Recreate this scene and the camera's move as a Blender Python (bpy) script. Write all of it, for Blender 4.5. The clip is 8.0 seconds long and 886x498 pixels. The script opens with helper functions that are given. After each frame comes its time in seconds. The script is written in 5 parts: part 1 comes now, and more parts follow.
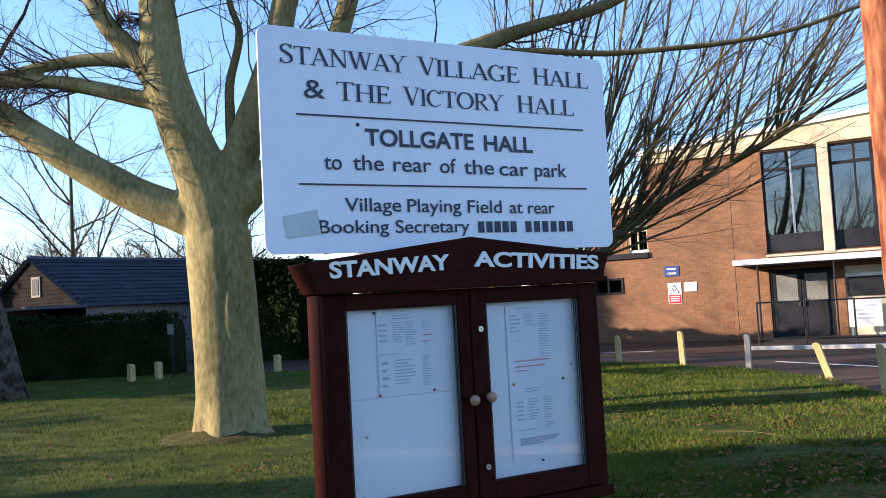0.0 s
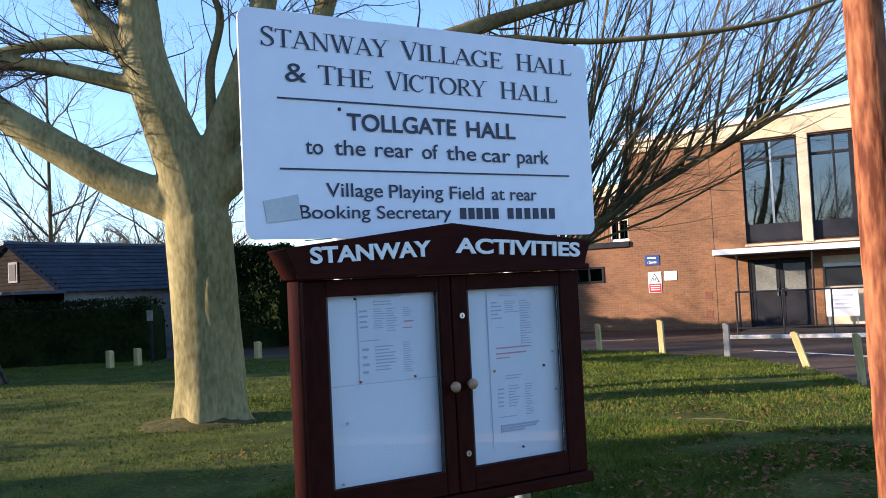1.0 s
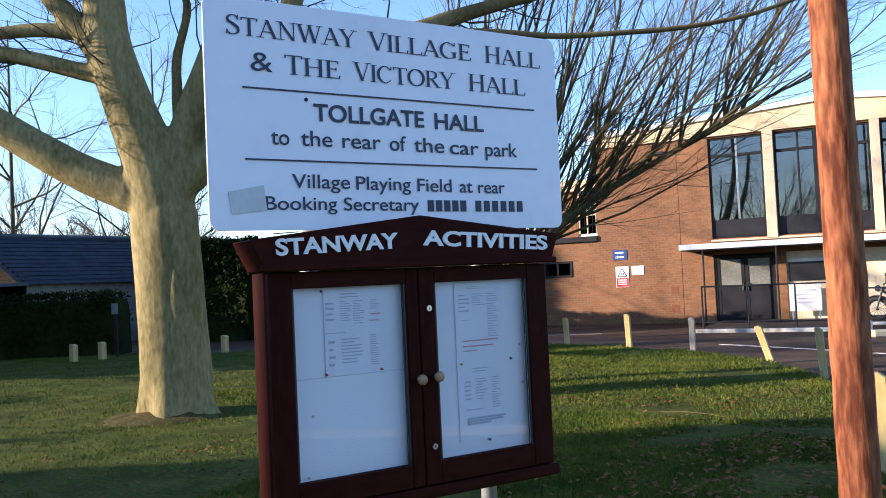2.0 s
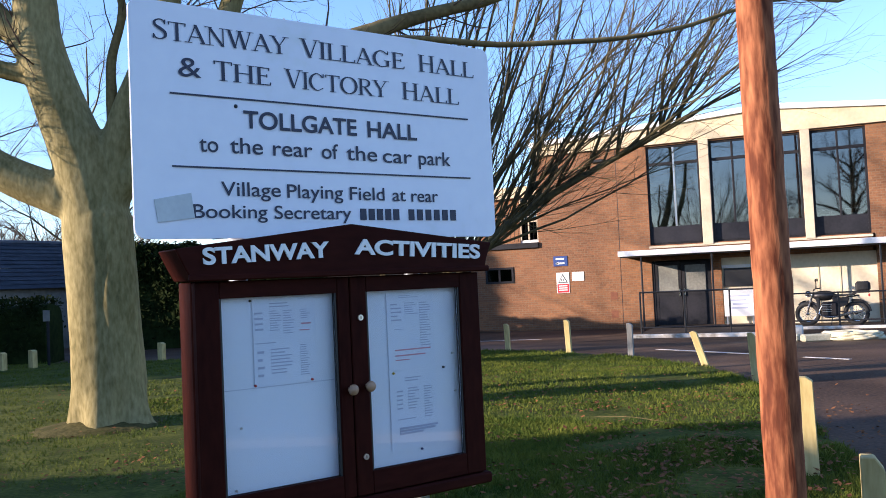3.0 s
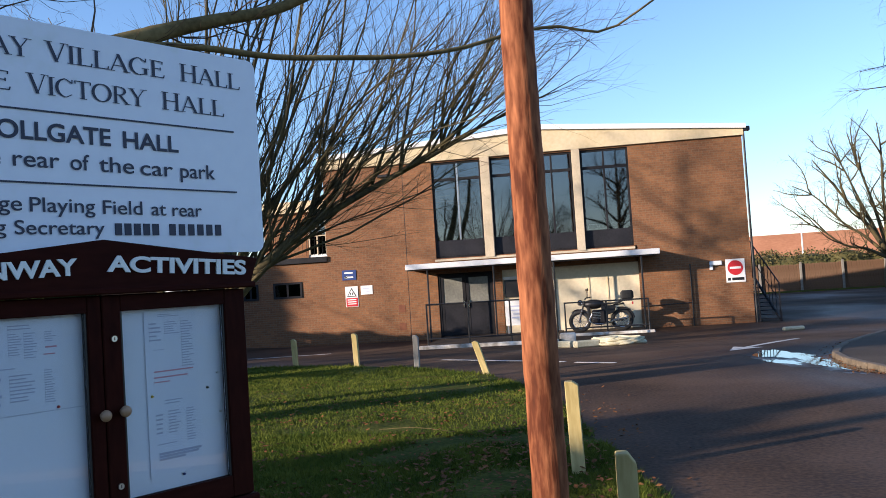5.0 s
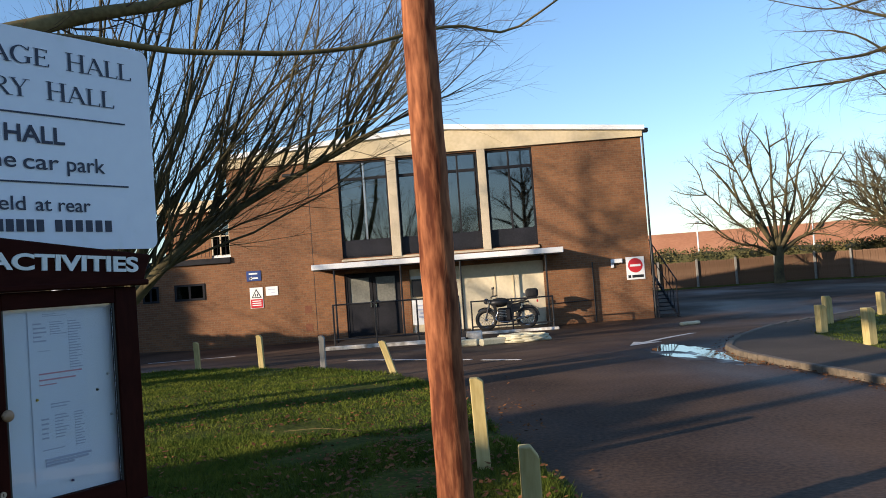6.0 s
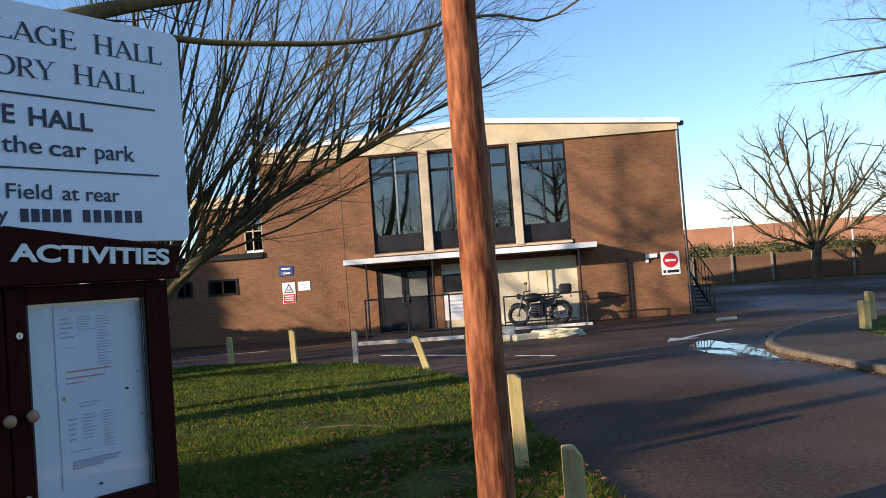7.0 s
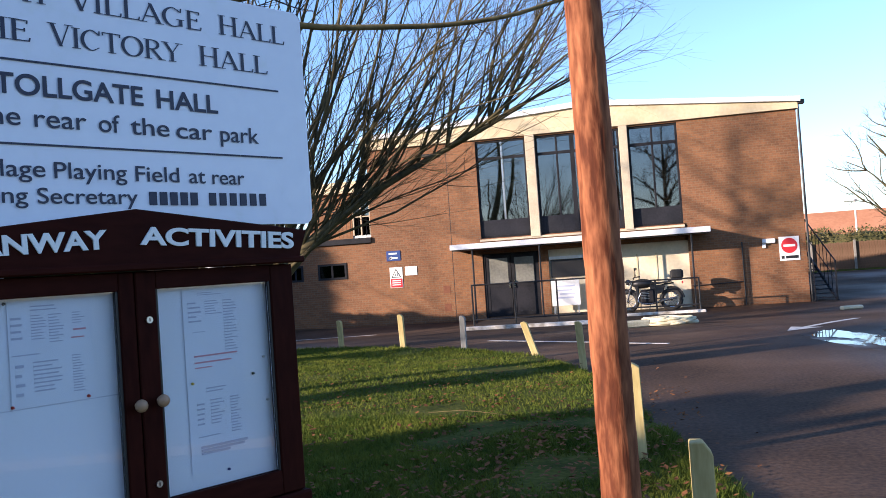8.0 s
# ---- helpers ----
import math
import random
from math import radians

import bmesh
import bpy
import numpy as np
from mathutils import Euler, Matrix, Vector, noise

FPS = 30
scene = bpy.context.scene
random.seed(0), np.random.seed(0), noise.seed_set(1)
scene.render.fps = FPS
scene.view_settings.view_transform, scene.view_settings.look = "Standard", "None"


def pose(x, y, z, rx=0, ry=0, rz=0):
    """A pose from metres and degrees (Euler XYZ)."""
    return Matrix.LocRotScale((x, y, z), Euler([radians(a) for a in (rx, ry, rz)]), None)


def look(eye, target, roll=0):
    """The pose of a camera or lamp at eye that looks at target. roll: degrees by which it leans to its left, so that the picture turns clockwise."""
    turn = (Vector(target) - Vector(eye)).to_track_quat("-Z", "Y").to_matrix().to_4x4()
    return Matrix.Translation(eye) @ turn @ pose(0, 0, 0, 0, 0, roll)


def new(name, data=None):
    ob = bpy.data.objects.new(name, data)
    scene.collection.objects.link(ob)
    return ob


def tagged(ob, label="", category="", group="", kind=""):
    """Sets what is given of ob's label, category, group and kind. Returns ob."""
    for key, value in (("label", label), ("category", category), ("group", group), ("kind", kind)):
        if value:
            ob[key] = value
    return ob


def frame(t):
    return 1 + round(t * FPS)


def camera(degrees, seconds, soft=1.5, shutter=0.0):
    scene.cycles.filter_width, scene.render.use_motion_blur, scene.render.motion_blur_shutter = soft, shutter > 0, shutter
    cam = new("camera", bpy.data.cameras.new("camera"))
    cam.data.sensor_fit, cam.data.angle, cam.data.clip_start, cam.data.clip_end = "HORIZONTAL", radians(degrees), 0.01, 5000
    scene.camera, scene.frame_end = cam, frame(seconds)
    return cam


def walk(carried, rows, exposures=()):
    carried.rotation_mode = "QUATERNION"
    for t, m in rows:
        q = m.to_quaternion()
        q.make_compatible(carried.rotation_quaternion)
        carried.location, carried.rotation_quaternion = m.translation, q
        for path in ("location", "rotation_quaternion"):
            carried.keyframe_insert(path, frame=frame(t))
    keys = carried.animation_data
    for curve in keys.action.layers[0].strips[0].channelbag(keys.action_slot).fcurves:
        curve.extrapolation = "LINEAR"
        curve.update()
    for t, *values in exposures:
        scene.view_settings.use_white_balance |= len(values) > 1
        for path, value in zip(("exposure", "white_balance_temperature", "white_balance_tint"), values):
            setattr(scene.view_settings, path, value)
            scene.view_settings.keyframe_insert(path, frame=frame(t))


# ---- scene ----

# ---------------- camera ----------------
cam = camera(53.9, 8.0, soft=0.9)
PATH = [
    (0, (0.005, -0.047, 1.553), (-0.978, 1.691, 1.671), -3.11),
    (0.5, (0.002, -0.041, 1.552), (-0.967, 1.705, 1.655), -2.95),
    (1, (-0.001, -0.037, 1.549), (-0.949, 1.722, 1.637), -2.80),
    (1.5, (-0.005, -0.033, 1.543), (-0.927, 1.741, 1.619), -2.70),
    (3, (0.027, -0.006, 1.553), (-0.740, 1.839, 1.631), -2.63),
    (3.5, (0.046, -0.004, 1.558), (-0.627, 1.877, 1.641), -2.80),
    (4, (0.053, 0.002, 1.559), (-0.501, 1.922, 1.646), -3.06),
    (4.5, (0.072, 0.018, 1.554), (-0.358, 1.969, 1.643), -3.40),
    (5, (0.096, 0.017, 1.552), (-0.211, 1.991, 1.636), -3.62),
    (6.5, (0.115, 0.060, 1.531), (0.055, 2.058, 1.597), -4.32),
    (7, (0.060, 0.186, 1.533), (-0.108, 2.178, 1.597), -4.17),
    (7.5, (-0.006, 0.263, 1.535), (-0.333, 2.235, 1.597), -4.03),
    (8, (-0.027, 0.297, 1.537), (-0.433, 2.255, 1.584), -3.97),
]
EXPOSED = [(0.0, 1.56, 5640, 19), (1.5, 1.50, 5620, 19), (3.0, 1.48, 5560, 21), (3.5, 1.46, 5540, 21), (4.2, 1.36, 5540, 20), (5.0, 0.98, 5680, 17), (6.5, 0.78, 5920, 12), (7.0, 0.84, 5780, 15), (7.5, 1.02, 5660, 18), (8.0, 1.36, 5620, 21)]
walk(cam, [(t, look(eye, target, roll)) for t, eye, target, roll in PATH], EXPOSED)

# ---------------- light ----------------
SUN_DIR = Vector((-0.83, -0.55, 0.24)).normalized()      # towards the low winter sun
world = bpy.data.worlds.new("world")
scene.world = world
world.use_nodes = True
wn = world.node_tree
sky = wn.nodes.new("ShaderNodeTexSky")
sky.sky_type = "NISHITA"
sky.sun_disc = False
sky.sun_elevation = math.asin(SUN_DIR.z)
sky.sun_rotation = math.atan2(SUN_DIR.x, SUN_DIR.y)
sky.air_density, sky.dust_density, sky.ozone_density = 1.0, 0.25, 2.5
wn.nodes["Background"].inputs[1].default_value = 0.125
wn.links.new(sky.outputs[0], wn.nodes["Background"].inputs[0])
sun = new("sun", bpy.data.lights.new("sun", "SUN"))
sun.data.energy, sun.data.angle, sun.data.color = 5.0, radians(0.5), (1.0, 0.79, 0.54)
sun.matrix_world = look((0, 0, 30), Vector((0, 0, 30)) - SUN_DIR)


# ---------------- materials ----------------
def surface(name, a, b, scale=4.0, rough=0.7, bump=0.2, metal=0.0, fine=None, stretch=(1, 1, 1), spec=0.4, dirt=None):
    """A surface whose colour wanders between a and b at two scales, with relief."""
    m = bpy.data.materials.new(name)
    m.use_nodes = True
    nt = m.node_tree
    p = nt.nodes["Principled BSDF"]
    tc = nt.nodes.new("ShaderNodeTexCoord")
    mp = nt.nodes.new("ShaderNodeMapping")
    mp.inputs["Scale"].default_value = stretch
    nt.links.new(tc.outputs["Object"], mp.inputs["Vector"])
    n1 = nt.nodes.new("ShaderNodeTexNoise")
    n1.inputs["Scale"].default_value, n1.inputs["Detail"].default_value = scale, 6
    n2 = nt.nodes.new("ShaderNodeTexNoise")
    n2.inputs["Scale"].default_value, n2.inputs["Detail"].default_value = (fine or scale * 9), 4
    for n in (n1, n2):
        nt.links.new(mp.outputs[0], n.inputs["Vector"])
    add = nt.nodes.new("ShaderNodeMath")
    add.operation = "MULTIPLY_ADD"
    add.inputs[1].default_value = 0.45
    nt.links.new(n2.outputs["Fac"], add.inputs[0])
    half = nt.nodes.new("ShaderNodeMath")
    half.operation = "MULTIPLY"
    half.inputs[1].default_value = 0.55
    nt.links.new(n1.outputs["Fac"], half.inputs[0])
    nt.links.new(half.outputs[0], add.inputs[2])
    ramp = nt.nodes.new("ShaderNodeValToRGB")
    ramp.color_ramp.elements[0].position, ramp.color_ramp.elements[1].position = 0.36, 0.64
    ramp.color_ramp.elements[0].color, ramp.color_ramp.elements[1].color = (*a, 1), (*b, 1)
    if dirt:
        e = ramp.color_ramp.elements.new(0.42)
        e.color = (*a, 1)
        ramp.color_ramp.elements[0].color = (*dirt, 1)
        ramp.color_ramp.elements[0].position = 0.30
    nt.links.new(add.outputs[0], ramp.inputs[0])
    nt.links.new(ramp.outputs[0], p.inputs["Base Color"])
    p.inputs["Roughness"].default_value, p.inputs["Metallic"].default_value = rough, metal
    p.inputs["Specular IOR Level"].default_value = spec
    if bump:
        bp = nt.nodes.new("ShaderNodeBump")
        bp.inputs["Strength"].default_value, bp.inputs["Distance"].default_value = bump, 0.02
        nt.links.new(add.outputs[0], bp.inputs["Height"])
        nt.links.new(bp.outputs[0], p.inputs["Normal"])
    return m


def brick_material(name, c1, c2, mortar):
    m = surface(name, c1, c2, 0.35, 0.85, 0.1, fine=22)
    nt = m.node_tree
    p = nt.nodes["Principled BSDF"]
    ramp = next(n for n in nt.nodes if n.type == "VALTORGB")
    tc = next(n for n in nt.nodes if n.type == "TEX_COORD")
    sep = nt.nodes.new("ShaderNodeSeparateXYZ")
    nt.links.new(tc.outputs["Object"], sep.inputs[0])
    com = nt.nodes.new("ShaderNodeCombineXYZ")
    s = nt.nodes.new("ShaderNodeMath")
    s.operation = "ADD"
    nt.links.new(sep.outputs[0], s.inputs[0])
    nt.links.new(sep.outputs[1], s.inputs[1])
    nt.links.new(s.outputs[0], com.inputs[0])
    nt.links.new(sep.outputs[2], com.inputs[1])
    br = nt.nodes.new("ShaderNodeTexBrick")
    br.inputs["Scale"].default_value = 1.0
    br.inputs["Brick Width"].default_value, br.inputs["Row Height"].default_value = 0.225, 0.075
    br.inputs["Mortar Size"].default_value, br.inputs["Mortar Smooth"].default_value = 0.006, 0.2
    br.inputs["Color1"].default_value, br.inputs["Color2"].default_value = (0.86, 0.86, 0.86, 1), (1.14, 1.14, 1.14, 1)
    br.inputs["Bias"].default_value = -0.1
    nt.links.new(com.outputs[0], br.inputs["Vector"])
    mul = nt.nodes.new("ShaderNodeMix")
    mul.data_type, mul.blend_type = "RGBA", "MULTIPLY"
    mul.inputs[0].default_value = 1.0
    nt.links.new(ramp.outputs[0], mul.inputs[6])
    nt.links.new(br.outputs["Color"], mul.inputs[7])
    mo = nt.nodes.new("ShaderNodeMix")
    mo.data_type = "RGBA"
    mo.inputs[7].default_value = (*mortar, 1)
    nt.links.new(mul.outputs[2], mo.inputs[6])
    nt.links.new(br.outputs["Fac"], mo.inputs[0])
    nt.links.new(mo.outputs[2], p.inputs["Base Color"])
    bp = nt.nodes.new("ShaderNodeBump")
    bp.inputs["Strength"].default_value, bp.inputs["Distance"].default_value = 0.6, 0.01
    bp.invert = True
    nt.links.new(br.outputs["Fac"], bp.inputs["Height"])
    nt.links.new(bp.outputs[0], p.inputs["Normal"])
    return m


def plain(name, c, rough=0.5, metal=0.0):
    m = bpy.data.materials.new(name)
    m.use_nodes = True
    p = m.node_tree.nodes["Principled BSDF"]
    p.inputs["Base Color"].default_value = (*c, 1)
    p.inputs["Roughness"].default_value, p.inputs["Metallic"].default_value = rough, metal
    return m


def glass_material(name, tint, gloss=0.12, rough=0.02):
    """A thin pane: mostly see-through, with a mirror sheen."""
    m = bpy.data.materials.new(name)
    m.use_nodes = True
    nt = m.node_tree
    nt.nodes.remove(nt.nodes["Principled BSDF"])
    out = nt.nodes["Material Output"]
    tr = nt.nodes.new("ShaderNodeBsdfTransparent")
    tr.inputs[0].default_value = (*tint, 1)
    gl = nt.nodes.new("ShaderNodeBsdfGlossy")
    gl.inputs["Roughness"].default_value = rough
    fr = nt.nodes.new("ShaderNodeFresnel")
    fr.inputs[0].default_value = 1.5
    ad = nt.nodes.new("ShaderNodeMath")
    ad.operation = "ADD"
    ad.use_clamp = True
    ad.inputs[1].default_value = gloss
    nt.links.new(fr.outputs[0], ad.inputs[0])
    mx = nt.nodes.new("ShaderNodeMixShader")
    nt.links.new(ad.outputs[0], mx.inputs[0])
    nt.links.new(tr.outputs[0], mx.inputs[1])
    nt.links.new(gl.outputs[0], mx.inputs[2])
    nt.links.new(mx.outputs[0], out.inputs[0])
    return m


def damp(m, scale, stretch, low, high):
    """Let the gloss wander: damp streaks among drier patches."""
    nt = m.node_tree
    tc = next(n for n in nt.nodes if n.type == "TEX_COORD")
    mp = nt.nodes.new("ShaderNodeMapping")
    mp.inputs["Scale"].default_value = stretch
    nt.links.new(tc.outputs["Object"], mp.inputs["Vector"])
    n = nt.nodes.new("ShaderNodeTexNoise")
    n.inputs["Scale"].default_value, n.inputs["Detail"].default_value = scale, 5
    nt.links.new(mp.outputs[0], n.inputs["Vector"])
    r = nt.nodes.new("ShaderNodeMapRange")
    r.inputs["From Min"].default_value, r.inputs["From Max"].default_value = 0.38, 0.6
    r.inputs["To Min"].default_value, r.inputs["To Max"].default_value = low, high
    nt.links.new(n.outputs["Fac"], r.inputs["Value"])
    nt.links.new(r.outputs[0], nt.nodes["Principled BSDF"].inputs["Roughness"])


M_BRICK = brick_material("brick", (0.142, 0.060, 0.026), (0.255, 0.113, 0.044), (0.18, 0.122, 0.072))
M_RENDER = surface("cream_render", (0.62, 0.54, 0.37), (0.74, 0.65, 0.47), 1.2, 0.8, 0.1)
M_FASCIA = surface("painted_fascia", (0.50, 0.405, 0.24), (0.62, 0.51, 0.33), 1.0, 0.7, 0.05)
M_WHITE = surface("white_paint", (0.70, 0.70, 0.68), (0.82, 0.82, 0.80), 3.0, 0.5, 0.05)
M_WORNWHITE = surface("worn_white_paint", (0.30, 0.27, 0.22), (0.72, 0.70, 0.64), 2.2, 0.7, 0.2, fine=7, dirt=(0.12, 0.10, 0.08))
M_DARKFRAME = surface("dark_metal_frame", (0.010, 0.010, 0.012), (0.022, 0.022, 0.025), 4, 0.6, 0.03, spec=0.15)
M_PANEL = surface("dark_spandrel_panel", (0.012, 0.013, 0.016), (0.022, 0.022, 0.027), 2, 0.6, 0.03, spec=0.15)
M_PIER = surface("concrete_pier", (0.42, 0.345, 0.235), (0.53, 0.445, 0.31), 3, 0.8, 0.15)
M_WINDOW = glass_material("window_glass", (0.30, 0.33, 0.37), 0.13)
# opaque door pane, pale grey-green in its own colour
M_DOORGLASS = surface("pale_door_glass", (0.13, 0.13, 0.115), (0.22, 0.22, 0.19), 1.5, 0.2, 0.0, spec=0.5)
M_CASEGLASS = glass_material("case_glass", (0.98, 0.99, 1.0), 0.0)
M_ASPHALT = surface("asphalt", (0.040, 0.025, 0.016), (0.110, 0.068, 0.042), 0.45, 0.72, 0.5, fine=24, dirt=(0.018, 0.013, 0.011), spec=0.12)
damp(M_ASPHALT, 0.25, (1.0, 0.45, 1.0), 0.5, 0.92)
M_DAMP = surface("damp_asphalt", (0.018, 0.014, 0.011), (0.040, 0.029, 0.022), 0.9, 0.30, 0.25, fine=30, spec=0.25)
damp(M_DAMP, 1.3, (1, 1, 1), 0.3, 0.75)
M_PATH = surface("pavement_asphalt", (0.048, 0.036, 0.026), (0.092, 0.070, 0.050), 0.8, 0.85, 0.3, fine=50, spec=0.15)
M_KERB = surface("concrete_kerb", (0.085, 0.066, 0.045), (0.18, 0.14, 0.095), 2.5, 0.85, 0.25)
M_LAWN = surface("lawn_soil_and_turf", (0.042, 0.055, 0.011), (0.105, 0.112, 0.022), 1.9, 0.95, 0.8, fine=22, dirt=(0.075, 0.052, 0.022), spec=0.05)
M_GRASS = surface("grass_blades", (0.030, 0.060, 0.008), (0.138, 0.152, 0.022), 1.6, 0.85, 0.0, fine=16, spec=0.08)
M_FIELD = surface("far_ground", (0.04, 0.05, 0.02), (0.07, 0.08, 0.035), 0.05, 0.9, 0.2, fine=2)
M_SOIL = surface("bare_soil", (0.055, 0.050, 0.018), (0.12, 0.105, 0.04), 3, 0.95, 0.8, fine=25, spec=0.05, dirt=(0.06, 0.075, 0.018))
M_LEAF = surface("fallen_leaves", (0.060, 0.026, 0.011), (0.24, 0.105, 0.04), 6, 0.8, 0.0, spec=0.1)
M_BARK = surface("smooth_grey_bark", (0.165, 0.138, 0.058), (0.32, 0.27, 0.130), 1.6, 0.9, 0.35, fine=24, stretch=(1, 1, 0.35), spec=0.1, dirt=(0.085, 0.078, 0.030))
M_BOUGH = surface("brown_bough_bark", (0.085, 0.065, 0.028), (0.20, 0.155, 0.07), 3, 0.9, 0.6, fine=20, spec=0.1)
M_STEM = surface("dark_stem_bark", (0.035, 0.028, 0.014), (0.115, 0.09, 0.035), 1.8, 0.85, 0.2, fine=14)
M_TWIG = surface("twig_bark", (0.05, 0.036, 0.025), (0.13, 0.085, 0.058), 2, 0.9, 0.0, spec=0.1)
M_BIRCH = surface("patchy_birch_bark", (0.022, 0.018, 0.013), (0.13, 0.105, 0.075), 5.0, 0.9, 0.9, fine=16, stretch=(1, 1, 0.7), spec=0.1, dirt=(0.012, 0.010, 0.008))
# near-black leaves: the hedge's shade is put into this colour
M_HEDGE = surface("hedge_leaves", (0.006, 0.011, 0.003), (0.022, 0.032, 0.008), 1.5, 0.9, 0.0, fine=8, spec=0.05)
M_SCRUB = surface("scrub_leaves", (0.05, 0.055, 0.015), (0.13, 0.10, 0.03), 0.8, 0.8, 0.0, fine=3)
M_SLATE = surface("slate_roof", (0.028, 0.034, 0.048), (0.070, 0.080, 0.105), 1.5, 0.6, 0.3, fine=5)
M_WEATHERBOARD = surface("dark_weatherboard", (0.010, 0.008, 0.006), (0.022, 0.018, 0.015), 2, 0.9, 0.1, spec=0.05)
M_BARNWALL = surface("grey_barn_wall", (0.16, 0.15, 0.13), (0.26, 0.24, 0.21), 0.8, 0.9, 0.1)
M_TILE = surface("orange_roof_tiles", (0.36, 0.15, 0.07), (0.48, 0.22, 0.11), 0.4, 0.85, 0.1, fine=4)
M_FENCE = surface("fence_boards", (0.105, 0.060, 0.036), (0.17, 0.105, 0.066), 1.0, 0.9, 0.2, spec=0.1)
M_POLE = surface("pole_timber", (0.100, 0.029, 0.012), (0.39, 0.150, 0.064), 7, 0.8, 0.7, fine=34, stretch=(1, 1, 0.2), spec=0.15, dirt=(0.05, 0.015, 0.008))
M_POST = surface("weathered_softwood", (0.32, 0.245, 0.085), (0.54, 0.435, 0.19), 5, 0.8, 0.25, fine=30, stretch=(1, 1, 0.2))
M_POSTGREY = surface("grey_softwood", (0.20, 0.19, 0.17), (0.31, 0.30, 0.27), 5, 0.85, 0.25, fine=30, stretch=(1, 1, 0.2))
M_MAHOGANY = surface("mahogany_stain", (0.017, 0.0032, 0.0022), (0.038, 0.0075, 0.0046), 3, 0.6, 0.15, fine=45, stretch=(0.25, 1, 1), spec=0.05)
M_MAHOGANYV = surface("mahogany_stain_upright", (0.019, 0.0034, 0.0022), (0.043, 0.0083, 0.0046), 3, 0.6, 0.15, fine=45, stretch=(1, 1, 0.25), spec=0.05)
M_SIGN = surface("white_sign_board", (0.78, 0.79, 0.86), (0.82, 0.83, 0.89), 2.0, 0.35, 0.02, dirt=(0.73, 0.75, 0.77))
M_INK = plain("navy_lettering", (0.012, 0.016, 0.045), 0.5)
M_LETTER = surface("white_plastic_letters", (0.72, 0.72, 0.70), (0.82, 0.82, 0.80), 20, 0.4, 0.0)
M_BOARD = surface("pale_pinboard", (0.80, 0.83, 0.90), (0.84, 0.86, 0.92), 3, 0.7, 0.03)
M_PAPER = surface("paper_sheet", (0.76, 0.79, 0.87), (0.80, 0.83, 0.90), 5, 0.7, 0.02)
M_PRINT = plain("grey_print", (0.46, 0.49, 0.61), 0.7)
M_PRINTRED = plain("red_print", (0.62, 0.30, 0.36), 0.7)
M_TAPE = surface("grey_tape", (0.50, 0.53, 0.53), (0.58, 0.61, 0.60), 9, 0.5, 0.05)
M_BRASS = plain("worn_wooden_knob", (0.34, 0.20, 0.11), 0.45)
M_STEEL = plain("steel", (0.55, 0.55, 0.55), 0.3, 1.0)
M_GALV = surface("galvanised_tube", (0.30, 0.31, 0.32), (0.42, 0.43, 0.44), 6, 0.45, 0.05, metal=0.6)
M_RED = plain("red_paint", (0.50, 0.02, 0.025), 0.4)
M_BLUE = plain("blue_paint", (0.012, 0.04, 0.17), 0.5)
M_YELLOW = plain("yellow_paint", (0.65, 0.45, 0.03), 0.5)
M_BLACK = plain("black_paint", (0.012, 0.012, 0.013), 0.45)
M_RUBBER = surface("tyre_rubber", (0.012, 0.012, 0.012), (0.025, 0.025, 0.025), 20, 0.8, 0.05)
M_CHROME = plain("chrome", (0.75, 0.75, 0.75), 0.15, 1.0)
M_ROADPAINT = surface("worn_road_paint", (0.34, 0.33, 0.31), (0.62, 0.61, 0.58), 5, 0.7, 0.1, fine=40)
M_WATER = surface("wet_film", (0.012, 0.012, 0.014), (0.02, 0.02, 0.022), 1, 0.03, 0.0, spec=0.8)
M_HOSE = surface("hose_and_kerb_blocks", (0.42, 0.38, 0.24), (0.60, 0.56, 0.40), 5, 0.7, 0.1)
# dark tone that stands in for the unlit interior
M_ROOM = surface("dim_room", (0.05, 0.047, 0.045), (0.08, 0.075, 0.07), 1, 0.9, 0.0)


# ---------------- building helpers ----------------
def mesh_of(bm, name):
    me = bpy.data.meshes.new(name)
    bm.to_mesh(me)
    bm.free()
    return me


def part(name, bm, material, parent=None, label="", smooth=False):
    """Links a bmesh as one mesh object under a thing or under a part."""
    me = bm if isinstance(bm, bpy.types.Mesh) else mesh_of(bm, name)
    if material and not me.materials:
        me.materials.append(material)
    if smooth:
        me.polygons.foreach_set("use_smooth", [True] * len(me.polygons))
    ob = new(name, me)
    ob.parent = parent
    if label:
        ob["label"] = label
    return ob


def thing(name, m, label, category, group=""):
    ob = new(name)
    ob.matrix_world = m
    return tagged(ob, label, category, group)


def solid(name, bm, material, label, category, kind="", group="", smooth=False):
    return tagged(part(name, bm, material, None, "", smooth), label, category, group, kind)


def box(x0, y0, z0, x1, y1, z1, bevel=0.0, bm=None):
    b = bmesh.new()
    bmesh.ops.create_cube(b, size=1)
    for v in b.verts:
        v.co = Vector(((x0 + x1) / 2 + v.co.x * (x1 - x0), (y0 + y1) / 2 + v.co.y * (y1 - y0), (z0 + z1) / 2 + v.co.z * (z1 - z0)))
    if bevel:
        bmesh.ops.bevel(b, geom=b.edges[:], offset=bevel, segments=1, affect="EDGES", profile=0.5)
    return join(bm, b)


def join(bm, b):
    if bm is None:
        return b
    tmp = mesh_of(b, "tmp")
    bm.from_mesh(tmp)
    bpy.data.meshes.remove(tmp)
    return bm


